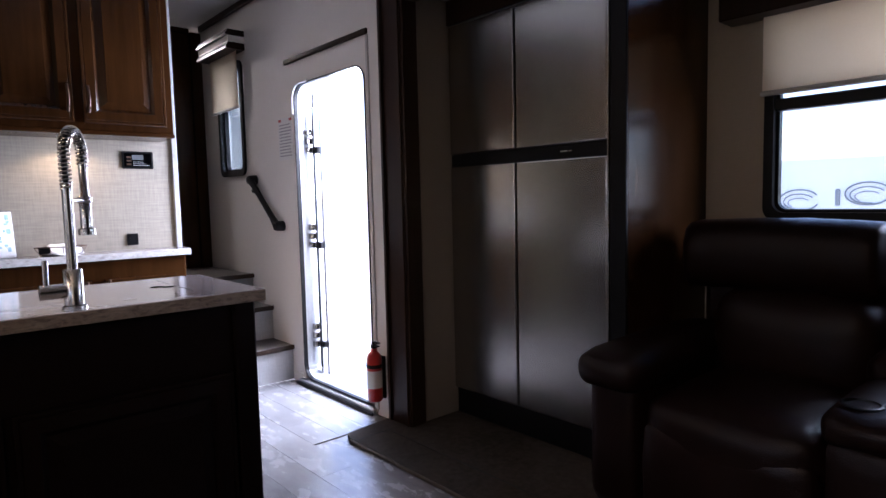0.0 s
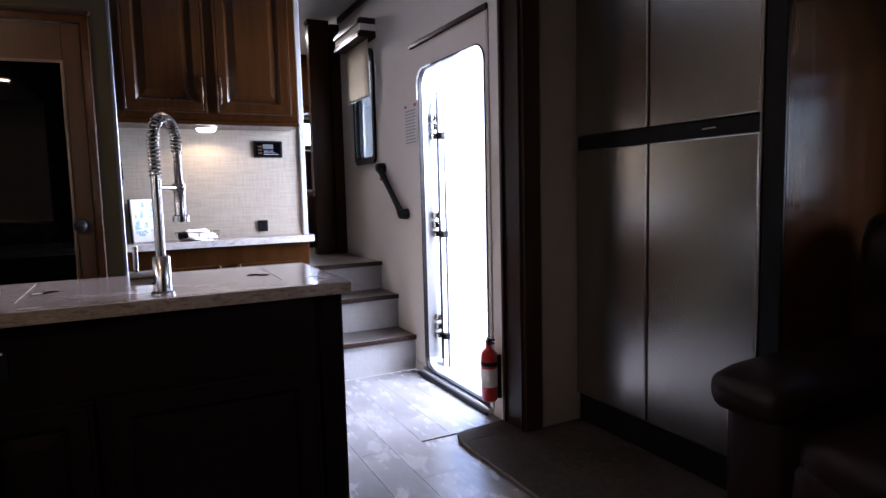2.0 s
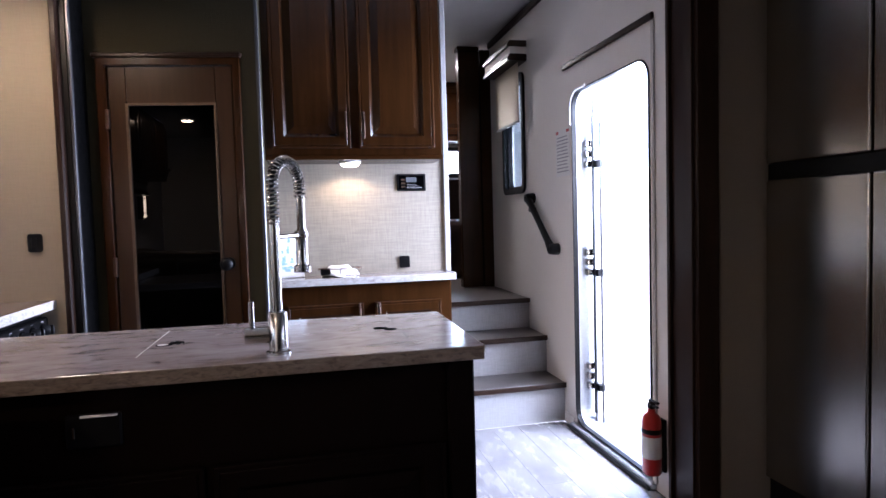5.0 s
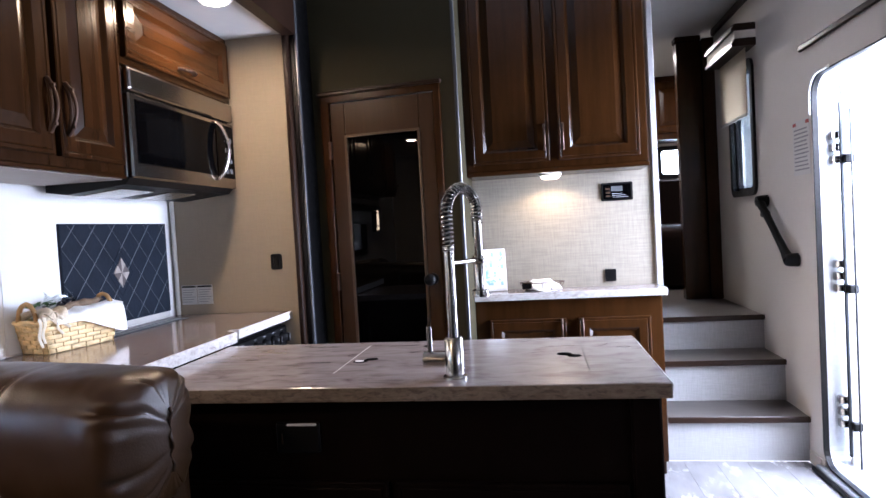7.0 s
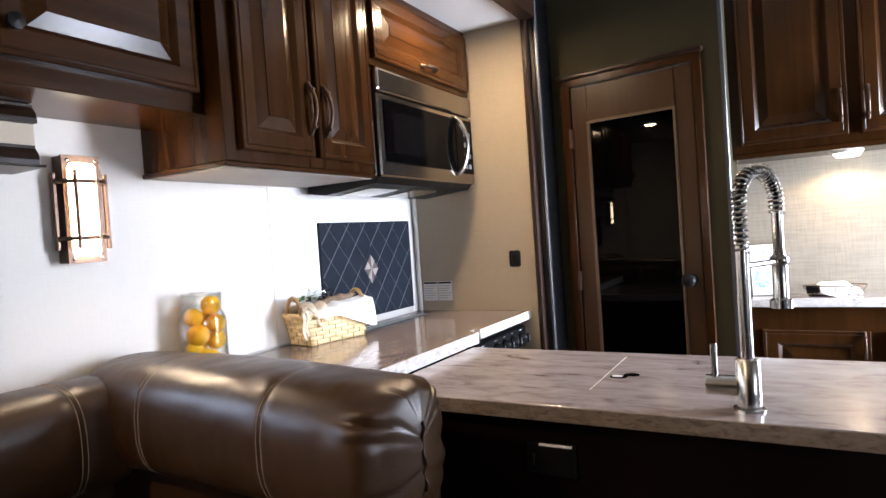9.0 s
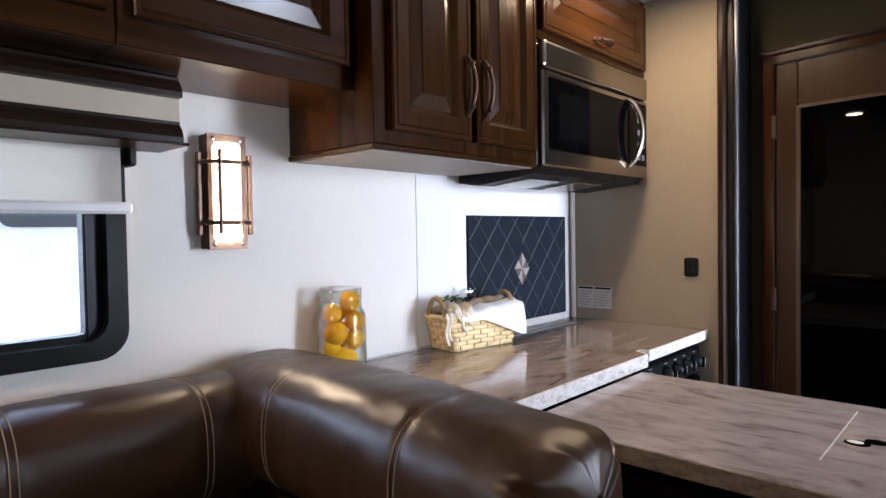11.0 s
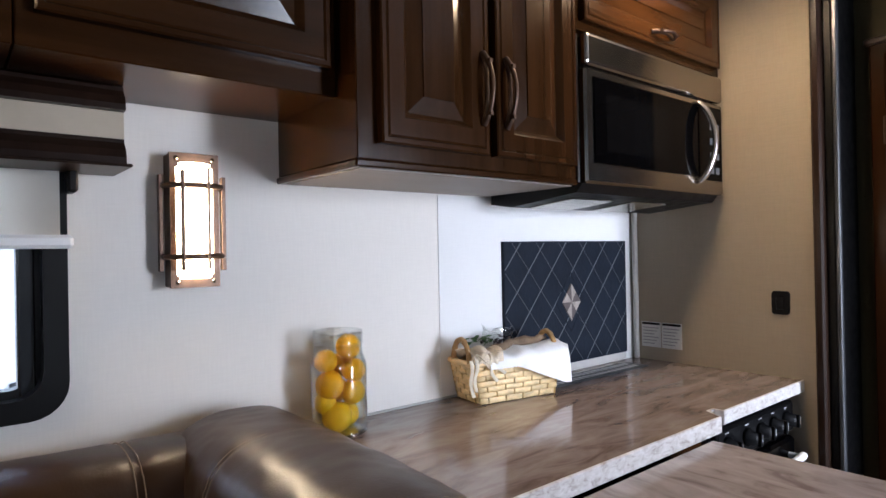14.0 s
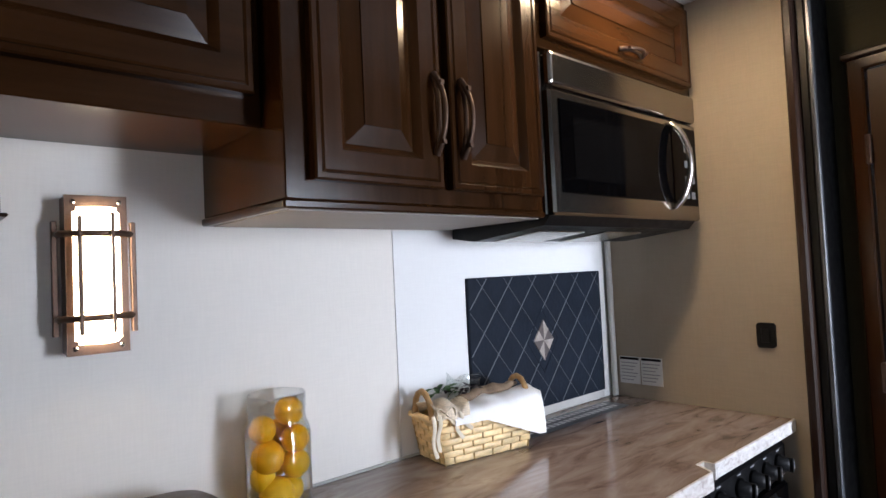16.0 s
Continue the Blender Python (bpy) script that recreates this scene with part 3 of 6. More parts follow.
for z in (0.30, 0.92, 1.50):
    for dz in (-0.055, 0.0, 0.055):
        bm = bmesh.new()
        bm_box(bm, 1.255, 1.30, 3.838, 3.872, z + dz - 0.018, z + dz + 0.018, 0.004)
        tube(bm, [(1.302, 3.850, z + dz - 0.024), (1.302, 3.850, z + dz + 0.024)], 0.010, 8)
        part("hinge", bm, CHROME, door, "metal hinge knuckle", False)
    part("hinge_block", box(1.285, 1.325, 3.785, 3.815, z - 0.075, z - 0.035, 0.005), BLACK, door, "dark latch block")
part("screen_bar", box(1.278, 1.292, 3.812, 3.826, 0.10, 1.70, 0.003), SASH, door, "dark edge bar of the folded screen")
part("screen_bar", box(1.300, 1.308, 3.768, 3.776, 0.06, 1.66, 0.002), SASH, door, "dark edge bar of the folded screen")
part("screen_frame", box(1.293, 1.318, 3.818, 3.846, 0.06, 1.79, 0.004), WHITE, door, "white screen door edge")
part("threshold", box(1.172, 1.30, 3.10, 3.92, 0.0, 0.032, 0.008), ALU, door, "scuffed metal threshold")
part("threshold_lip", box(1.158, 1.1715, 3.10, 3.925, 0.0, 0.020, 0.005), BLACK, door, "dark rubber lip")
header = structure("trim_door_header", box(DX - 0.018, DX - 0.001, 3.085, 3.975, 1.965, 1.995, 0.005), DARK, "dark wood strip over the entry door")
structure("trim_door_side", box(DX - 0.010, DX - 0.001, 3.085, 3.105, 0.03, 1.964, 0.003), WHITETRIM, "slim upright strip beside the entry door")


# ---- windows ----
def coach_window(name, x0, side, y0, y1, z0, z1, label, split=None, glass=None):
    """A black-framed window with rounded corners in a wall at x0; side is +1 when the outside lies at larger x."""
    w = thing(name, (x0, (y0 + y1) / 2, z0), label, "window", kind="structure")
    outer, inner = round_rect(y0 - 0.022, y1 + 0.022, z0 - 0.022, z1 + 0.022, 0.06), round_rect(y0 + 0.016, y1 - 0.016, z0 + 0.016, z1 - 0.016, 0.045)
    a, b = sorted((x0 - side * 0.016, x0 + side * 0.05))
    part("window_frame", frame_ring(bmesh.new(), outer, inner, "X", a, b), BLACK, w, "black window frame")
    o2, i2 = round_rect(y0 + 0.014, y1 - 0.014, z0 + 0.014, z1 - 0.014, 0.045), round_rect(y0 + 0.030, y1 - 0.030, z0 + 0.030, z1 - 0.030, 0.035)
    a, b = sorted((x0 + side * 0.012, x0 + side * 0.045))
    part("inner_sash", frame_ring(bmesh.new(), o2, i2, "X", a, b), BLACK, w)
    if split:
        part("sash_bar", box(min(x0 + side * 0.01, x0 + side * 0.05), max(x0 + side * 0.01, x0 + side * 0.05), split - 0.014, split + 0.014, z0 + 0.012, z1 - 0.012, 0.004), SASH, w, "dark metal sash bar")
    pane = part("pane", box(min(x0 + side * 0.028, x0 + side * 0.032), max(x0 + side * 0.028, x0 + side * 0.032), y0 + 0.02, y1 - 0.02, z0 + 0.02, z1 - 0.02), glass or TINT, w)
    pane.visible_shadow = False
    return w


coach_window("window_1", DX, 1, 4.62, 5.01, 1.35, 2.10, "narrow black-framed window beside the steps", glass=SMOKED)
w2_ = coach_window("window_2", SX, 1, 0.55, 1.53, 1.025, 1.86, "black-framed window behind the recliner sofa")
part("meeting_rail", box(SX - 0.014, SX + 0.046, 0.567, 1.513, 1.463, 1.512, 0.005), BLACK, w2_, "black meeting rail")
coach_window("window_3", KX, -1, 0.40, 1.655, 1.046, 1.52, "wide black-framed window over the dinette", split=1.618)
wb = thing("window_4", (1.24, 7.0, 1.52), "small bedroom window", "window", kind="structure")
part("window_frame", frame_ring(bmesh.new(), round_rect(1.10, 1.48, 1.59, 1.905, 0.05), round_rect(1.15, 1.44, 1.635, 1.865, 0.04), "Y", 6.98, 7.04), BLACK, wb, "black window frame")
pn = part("pane", box(1.14, 1.45, 7.02, 7.024, 1.625, 1.875), SMOKED, wb)
pn.visible_shadow = False

# bathroom door
bd = thing("bathroom_door", (-0.75, 3.55, 0), "closed brown wood bathroom door with a dark glass panel", "door", kind="structure")
bm = bmesh.new()
for x0, x1, z0, z1 in ((0.045, 0.085, 0.0, 1.868), (0.585, 0.618, 0.0, 1.868), (0.045, 0.618, 1.836, 1.870)):
    bm_box(bm, x0, x1, -0.018, 0.03, z0, z1, 0.004)
bm.transform(BATH)
part("door_casing", bm, WOOD, bd, "brown wood casing")
bm = bmesh.new()
bm_box(bm, 0.032, 0.626, -0.026, 0.0, 1.868, 1.888, 0.005)
bm.transform(BATH)
part("head_casing", bm, DARK, bd, "dark wood head strip")
bm = bmesh.new()
for x0, x1, z0, z1 in ((0.088, 0.158, 0.01, 1.834), (0.514, 0.582, 0.01, 1.834), (0.158, 0.514, 1.680, 1.834), (0.158, 0.514, 0.01, 0.25)):
    bm_box(bm, x0, x1, -0.006, 0.028, z0, z1, 0.003)
bm.transform(BATH)
dl = part("door_leaf", bm, DOORWOOD, bd)
bm = bmesh.new()
frame_ring(bm, [(0.156, 0.245), (0.516, 0.245), (0.516, 1.684), (0.156, 1.684)], [(0.166, 0.255), (0.506, 0.255), (0.506, 1.674), (0.166, 1.674)], "Y", -0.016, -0.004)
bm.transform(BATH)
part("glazing_bead", bm, BEAD, dl, "moulded wood bead")
bm = box(-0.185, 0.185, -0.002, 0.002, 0.240, 1.692)
bm.transform(BATH @ pose(0.336, 0.020, 0, 0, 0, 7.5))
part("glass_panel", bm, DOORGLASS, dl, "dark glass panel")
bm = lathe(bmesh.new(), ((0.0, 0.0), (0.026, 0.0), (0.026, -0.008), (0.012, -0.012), (0.011, -0.034), (0.024, -0.040), (0.027, -0.052), (0.020, -0.064), (0.0, -0.066)), (0.540, -0.0065, 1.015), 20, "Y")
bm.transform(BATH)
part("knob", bm, BLACK, dl, "dark bronze knob", True)
for z in (0.25, 1.015, 1.62):
    bm = box(0.078, 0.092, -0.024, -0.006, z - 0.04, z + 0.04, 0.003)
    bm.transform(BATH)
    part("hinge", bm, BRONZE, bd)
# ---- kitchen slide ----
bc = thing("slide_base_cabinet", (-1.45, 2.4, 0), "brown wood base cabinet under the kitchen slide counter", "cabinet")
part("body", box(KX + 0.002, -1.20, 2.10, 2.90, 0.08, 0.868, 0.003), WOOD, bc)
part("toe_kick", box(KX + 0.05, -1.25, 2.10, 2.90, 0.0, 0.08), DARK, bc)
raised_door(bc, (-1.20, 2.33, 0.12), 0.26, 0.70, FACE_E)
raised_door(bc, (-1.20, 2.61, 0.12), 0.26, 0.70, FACE_E)

ct = thing("slide_counter", (-1.45, 2.6, 0.87), "glossy brown veined laminate slide countertop with a pale edge band", "countertop")
bm = bmesh.new()
prism(bm, [(KX + 0.001, 2.075), (-1.153, 2.075), (-1.153, 2.893), (-1.196, 2.918), (-1.196, 2.950), (-1.172, 2.950), (-1.172, 3.438), (KX + 0.001, 3.438)], "Z", 0.869, 0.905)
part("top", bm, COUNTER_Y, ct)
bm = bmesh.new()
bm_box(bm, -1.1528, -1.146, 2.075, 2.893, 0.868, 0.9062, 0.002)
bm_box(bm, -1.1718, -1.165, 2.951, 3.438, 0.872, 0.9062, 0.002)
prism(bm, [(-1.1462, 2.8935), (-1.196, 2.9255), (-1.196, 2.9182), (-1.1528, 2.8925)], "Z", 0.868, 0.9058)
prism(bm, [(-1.1958, 2.9185), (-1.189, 2.922), (-1.189, 2.9435), (-1.165, 2.9435), (-1.165, 2.9505), (-1.1958, 2.9505)], "Z", 0.872, 0.9059)
part("edge_band", bm, EDGE, ct, "pale marbled edge band")

st = thing("stove", (-1.45, 3.18, 0), "black built-in gas range with control knobs under the counter", "stove")
part("body", box(KX + 0.03, -1.215, 2.955, 3.425, 0.10, 0.868, 0.004), BLACK, st)
part("control_panel", box(-1.214, -1.190, 2.96, 3.42, 0.758, 0.846, 0.006), BLACK, st)
part("oven_door", box(-1.214, -1.185, 2.965, 3.415, 0.20, 0.745, 0.008), GLOSSBLACK, st, "black glass oven door")
bm = tube(bmesh.new(), [(-1.155, 2.99, 0.700), (-1.150, 3.05, 0.700), (-1.150, 3.33, 0.700), (-1.155, 3.39, 0.700)], 0.011, 10)
for y in (3.01, 3.37):
    tube(bm, [(-1.19, y, 0.700), (-1.152, y, 0.700)], 0.009, 8)
part("oven_handle", bm, WHITE, st, "pale oven handle", True)
for y in (3.005, 3.115, 3.195, 3.275, 3.36):
    bm = lathe(bmesh.new(), ((0.0, 0.0), (0.024, 0.0), (0.024, 0.008), (0.019, 0.012), (0.017, 0.030), (0.0, 0.032)), (-1.190, y, 0.803), 18, "X")
    bm_box(bm, -1.165, -1.150, y - 0.004, y + 0.004, 0.785, 0.821, 0.002)
    part("knob", bm, BLACK, st, "black stove knob")
    part("dial_mark", box(-1.1898, -1.1885, y - 0.010, y + 0.010, 0.833, 0.836), PRINT, st)
    part("knob_pointer", box(-1.1502, -1.1488, y - 0.001, y + 0.001, 0.796, 0.816), PRINT, st, "white pointer line")

# slate tile panel behind the stove
tile = thing("backsplash_panel", (KX + 0.02, 3.07, 0.93), "dark slate backsplash panel with pale crossed lines and a diamond inset", "backsplash panel")
part("border", box(KX + 0.0035, KX + 0.034, 2.762, 3.384, 0.907, 0.9335, 0.003), WHITETRIM, tile, "white bottom strip")
part("slab", box(KX + 0.0035, KX + 0.040, 2.766, 3.380, 0.934, 1.326, 0.002), SLATE, tile)
cy, cz = 3.069, 1.130
ETCH = material("pale_etched_line", (0.095, 0.105, 0.115), 0.5)
ETCH2 = material("dim_etched_line", (0.055, 0.06, 0.068), 0.5)
SL = 1.18
for s in (-1, 1):
    for k in range(-5, 6):
        off = k * 0.106 + (0.030 if s > 0 else 0.0)
        pts = []
        z0, z1 = 0.937, 1.323
        ya, yb = cy + off + s * (z0 - cz) / SL, cy + off + s * (z1 - cz) / SL
        # clip the line to the slab
        segs = [(ya, z0), (yb, z1)]
        if segs[0][0] > segs[1][0]:
            segs.reverse()
        (a0, b0), (a1, b1) = segs
        lo, hi = 2.770, 3.376
        if a1 < lo or a0 > hi:
            continue
        m = (b1 - b0) / (a1 - a0)
        if a0 < lo:
            b0, a0 = b0 + m * (lo - a0), lo
        if a1 > hi:
            b1, a1 = b1 + m * (hi - a1), hi
        if a1 - a0 < 0.02:
            continue
        wd = 0.0016 if s > 0 else 0.0008
        d = Vector((a1 - a0, b1 - b0)).normalized()
        nn = Vector((-d.y, d.x)) * wd
        part("etched_line", prism(bmesh.new(), [(a0 + nn.x, b0 + nn.y), (a1 + nn.x, b1 + nn.y), (a1 - nn.x, b1 - nn.y), (a0 - nn.x, b0 - nn.y)], "X", KX + 0.0395, KX + 0.0406), ETCH if s > 0 else ETCH2, tile)
bm = bmesh.new()
frame_ring(bm, [(cy - 0.075, cz), (cy, cz - 0.098), (cy + 0.075, cz), (cy, cz + 0.098)], [(cy - 0.068, cz), (cy, cz - 0.090), (cy + 0.068, cz), (cy, cz + 0.090)], "X", KX + 0.0395, KX + 0.0415)
part("diamond_outline", bm, SLATE, tile)
INLAY = [material("stone_inlay_a", (0.30, 0.26, 0.23), 0.5, spread=0.3, scale=(40, 40, 40)), material("stone_inlay_b", (0.075, 0.060, 0.055), 0.5, spread=0.3, scale=(40, 40, 40))]
dy, dz = 0.046, 0.060
for k, q in enumerate((((0, 0), (-dy, 0), (-dy / 2, dz / 2)), ((0, 0), (-dy / 2, dz / 2), (0, dz)), ((0, 0), (0, dz), (dy / 2, dz / 2)), ((0, 0), (dy / 2, dz / 2), (dy, 0)),
                       ((0, 0), (dy, 0), (dy / 2, -dz / 2)), ((0, 0), (dy / 2, -dz / 2), (0, -dz)), ((0, 0), (0, -dz), (-dy / 2, -dz / 2)), ((0, 0), (-dy / 2, -dz / 2), (-dy, 0)))):
    part("inlay", prism(bmesh.new(), [(cy + a, cz + b) for a, b in q], "X", KX + 0.0400, KX + 0.0430), INLAY[k % 2], tile)
structure("trim_stove_corner", box(KX + 0.012, KX + 0.026, 3.418, 3.439, 0.906, 1.452, 0.003), WHITETRIM, "white corner strip beside the stove panel")
structure("trim_counter_joint", box(KX + 0.0005, KX + 0.008, 2.08, 2.735, 0.9052, 0.911, 0.002), WHITETRIM, "pale sealant line along the counter")

# upper cabinets
CF = -1.40
uc = thing("upper_cabinet", (-1.57, 2.39, 1.455), "brown stained wood upper cabinet with two raised-panel doors", "cabinet")
part("body", box(KX + 0.001, CF, 2.080, 2.700, 1.470, STOP - 0.001, 0.002), WOOD, uc)
part("bottom_rail", box(KX + 0.001, CF + 0.005, 2.074, 2.700, 1.455, 1.4695, 0.003), WOODH, uc)
part("underside", box(KX + 0.02, CF - 0.01, 2.09, 2.695, 1.4535, 1.4555), UNDER, uc, "grey-brown lined underside")
raised_door(uc, (CF + 0.0005, 2.122, 1.500), 0.270, 0.610, FACE_E)
raised_door(uc, (CF + 0.0005, 2.414, 1.500), 0.270, 0.610, FACE_E)
bow_handle(uc, (CF + 0.0215, 2.372, 1.635), 0.150, FACE_E)
bow_handle(uc, (CF + 0.0215, 2.440, 1.635), 0.150, FACE_E)

fc = thing("microwave_cabinet", (-1.57, 3.07, 1.845), "brown stained wood flip-up cabinet over the microwave", "cabinet")
part("body", box(KX + 0.001, CF, 2.7005, 3.438, 1.842, STOP - 0.001, 0.002), WOODH, fc)
raised_door(fc, (CF + 0.0005, 2.722, 1.862), 0.690, 0.235, FACE_E, WOODH)
bow_handle(fc, (CF + 0.0215, 3.07, 1.895), 0.110, FACE_E, False)

tile.location.x -= 0.027

mw = thing("microwave", (-1.57, 3.08, 1.45), "stainless over-the-range microwave with a dark door", "microwave")
part("body", box(KX + 0.03, CF - 0.008, 2.722, 3.425, 1.462, 1.838, 0.003), STEELH, mw)
part("top_grille", box(CF - 0.0075, CF + 0.020, 2.722, 3.425, 1.752, 1.836, 0.012, seg=3), STEELH, mw, "brushed steel top band")
dr = part("door", box(CF - 0.0075, CF + 0.016, 2.722, 3.425, 1.462, 1.748, 0.006), STEELH, mw, "brushed steel door frame")
part("dark_glass", box(CF + 0.0165, CF + 0.020, 2.752, 3.262, 1.512, 1.728, 0.002), GLOSSBLACK, dr, "dark glass face")
part("window", box(CF + 0.0203, CF + 0.0212, 2.800, 3.090, 1.545, 1.690), material("microwave_mesh_window", (0.0022, 0.0022, 0.0024), 0.08, spread=0.2, scale=(400, 400, 400)), dr, "mesh window")
dull(bpy.data.materials["microwave_mesh_window"], 0.05)
part("control_strip", box(CF + 0.0165, CF + 0.019, 3.270, 3.412, 1.505, 1.732, 0.002), GLOSSBLACK, mw, "black control strip")
bm = bmesh.new()
pts = []
for k in range(13):
    f = k / 12
    pts.append((CF + 0.020 + 0.042 * math.sin(math.pi * f) ** 0.6, 3.268 + 0.018 * math.sin(math.pi * f), 1.497 + 0.238 * f))
tube(bm, pts, 0.013, 12, flat=0.7)
part("handle", bm, CHROME, mw, "curved chrome handle", True)
for k in range(4):
    for j in range(2):
        part("button", box(CF + 0.019, CF + 0.0205, 3.335 + j * 0.034, 3.358 + j * 0.034, 1.525 + k * 0.045, 1.545 + k * 0.045, 0.001), SCREEN, mw)
bm = bmesh.new()
prism(bm, [(KX + 0.02, 1.4615), (CF + 0.01, 1.4615), (CF - 0.01, 1.440), (KX + 0.10, 1.418), (KX + 0.02, 1.430)], "Y", 2.712, 3.40)
hood = part("vent_base", bm, BLACK, mw, "black vent base")
for y in (2.85, 3.12):
    bm = bmesh.new()
    prism(bm, [(KX + 0.12, 1.4150), (CF - 0.06, 1.4295), (CF - 0.06, 1.4335), (KX + 0.12, 1.4190)], "Y", y - 0.09, y + 0.09)
    part("grease_filter", bm, STEEL, hood, "metal mesh filter")

# cabinets above the dinette
DF = -1.47
for k, (ya, yb) in enumerate(((1.585, 2.079), (1.085, 1.583), (0.585, 1.083), (0.085, 0.583))):
    dc = thing("dinette_cabinet", (-1.6, (ya + yb) / 2, 1.59), "dark stained wood flip-up cabinet over the dinette", "cabinet", group="cabinets over the dinette")
    part("body", box(KX + 0.001, DF, ya, yb, 1.592, STOP - 0.001, 0.002), WOODH, dc)
    raised_door(dc, (DF + 0.0005, ya + 0.022, 1.640), yb - ya - 0.040, 0.440, FACE_E, WOODH)
    bm = lathe(bmesh.new(), ((0.0, 0.0), (0.008, 0.0), (0.008, 0.012), (0.016, 0.018), (0.016, 0.026), (0.0, 0.030)), (DF + 0.020, ya + 0.055, 1.70), 14, "X")
    part("knob", bm, BLACK, dc, "small dark knob", True)

# window valance and shade
va = thing("window_valance", (-1.69, 1.1, 1.46), "dark wood banded valance box with a cream middle strip", "valance")
vx = KX + 0.001
for z0, z1, d, mt in ((1.548, 1.590, 0.135, DARK), (1.502, 1.5475, 0.118, VINYL), (1.458, 1.5015, 0.135, DARK)):
    h_ = z1 - z0
    sl = 0.016 if mt is DARK else 0.0
    part("band", prism(bmesh.new(), [(vx, z0), (vx + d, z0), (vx + d, z0 + 0.25 * h_), (vx + d - 0.25 * sl, z0 + 0.55 * h_), (vx + d - sl, z0 + 0.85 * h_), (vx + d - sl, z1), (vx, z1)], "Y", 0.28, 1.748), mt, va)
part("crown_band", box(vx, vx + 0.145, 0.27, 1.756, 1.452, 1.4575, 0.002), DARK, va)
sh = thing("roller_shade", (KX + 0.03, 1.1, 1.33), "cream roller shade pulled part way down", "window shade")
part("fabric", box(KX + 0.030, KX + 0.032, 0.34, 1.664, 1.338, 1.520), SHADE_PALE, sh)
part("bottom_bar", box(KX + 0.024, KX + 0.040, 0.335, 1.684, 1.318, 1.342, 0.006), WHITE, sh, "white bottom rail")
part("bracket", box(KX + 0.004, KX + 0.05, 1.674, 1.690, 1.415, 1.458, 0.004), BLACK, sh, "black bracket")

# sconces either side of the dinette window


def sconce(yc):
    s = thing("wall_sconce", (KX + 0.02, yc, 1.24), "lit mission-style wall sconce with opal glass and bronze bars", "wall lamp", group="sconces beside the dinette window")
    part("back_plate", box(KX + 0.001, KX + 0.038, yc - 0.045, yc + 0.045, 1.241, 1.499, 0.002), BRONZE, s)
    arch = [(yc - 0.035 + 0.070 * k / 10, 1.472 + 0.006 * math.sin(math.pi * k / 10)) for k in range(11)]
    sill = [(yc + 0.035 - 0.070 * k / 10, 1.264 - 0.004 * math.sin(math.pi * k / 10)) for k in range(11)]
    rim = [(yc - 0.046 + 0.092 * k / 10, 1.500) for k in range(11)] + [(yc + 0.046 - 0.092 * k / 10, 1.240) for k in range(11)]
    part("front_frame", frame_ring(bmesh.new(), rim, arch + sill, "X", KX + 0.0385, KX + 0.046), BRONZE, s, "bronze front frame")
    prof = [(KX + 0.0385 + 0.024 * math.sin(math.pi * k / 10) ** 0.7, yc - 0.0345 + 0.069 * k / 10) for k in range(11)]
    part("opal_glass", prism(bmesh.new(), prof, "Z", 1.258, 1.480), SCONCEGLOW, s, "glowing opal glass")
    for z in (1.300, 1.436):
        pts = [(KX + 0.022, yc - 0.055, z), (KX + 0.048, yc - 0.053, z), (KX + 0.064, yc - 0.034, z), (KX + 0.071, yc, z), (KX + 0.064, yc + 0.034, z), (KX + 0.048, yc + 0.053, z), (KX + 0.022, yc + 0.055, z)]
        part("cross_bar", tube(bmesh.new(), pts, 0.0056, 8), BRONZE, s)
    for y, w_, x0, z0, z1 in ((-0.058, 0.0040, 0.020, 1.272, 1.458), (-0.029, 0.0028, 0.062, 1.274, 1.464), (0.016, 0.0026, 0.0705, 1.274, 1.470), (0.053, 0.0040, 0.042, 1.272, 1.456)):
        part("upright_bar", box(KX + x0, KX + x0 + 0.012, yc + y - w_, yc + y + w_, z0, z1, 0.001), BRONZE, s)
    for y in (-0.034, 0.034):
        for z in (1.251, 1.489):
            part("screw", lathe(bmesh.new(), ((0.0, 0.0), (0.0045, 0.0), (0.0035, 0.003), (0.0, 0.004)), (KX + 0.046, yc + y, z), 10, "X"), CHROME, s)
    return s


sconce(1.886)
sconce(0.08)

# wall plates and labels on the slide's end wall
sw = thing("wall_switch", (-1.225, 3.435, 1.09), "black plastic wall switch plate", "switch")
part("plate", prism(bmesh.new(), round_rect(-1.250, -1.200, 1.093, 1.163, 0.010), "Y", 3.433, 3.4395), BLACK, sw)
part("rocker", box(-1.237, -1.213, 3.4295, 3.4335, 1.108, 1.148, 0.002), BLACK, sw)
so = thing("warning_label", (-1.62, 3.435, 1.0), "white paper warning labels on the wall beside the stove", "label")
for x0 in (-1.695, -1.617):
    lb = part("label_sheet", box(x0, x0 + 0.074, 3.4375, 3.4396, 0.950, 1.038), PAPER, so)
    part("heading_bar", box(x0 + 0.003, x0 + 0.071, 3.4368, 3.4376, 1.028, 1.036), BLACK, lb)
    for k in range(6):
        part("text_bar", box(x0 + 0.006, x0 + 0.066 - 0.008 * (k % 3), 3.4368, 3.4376, 1.016 - k * 0.011, 1.019 - k * 0.011), PRINT, lb)

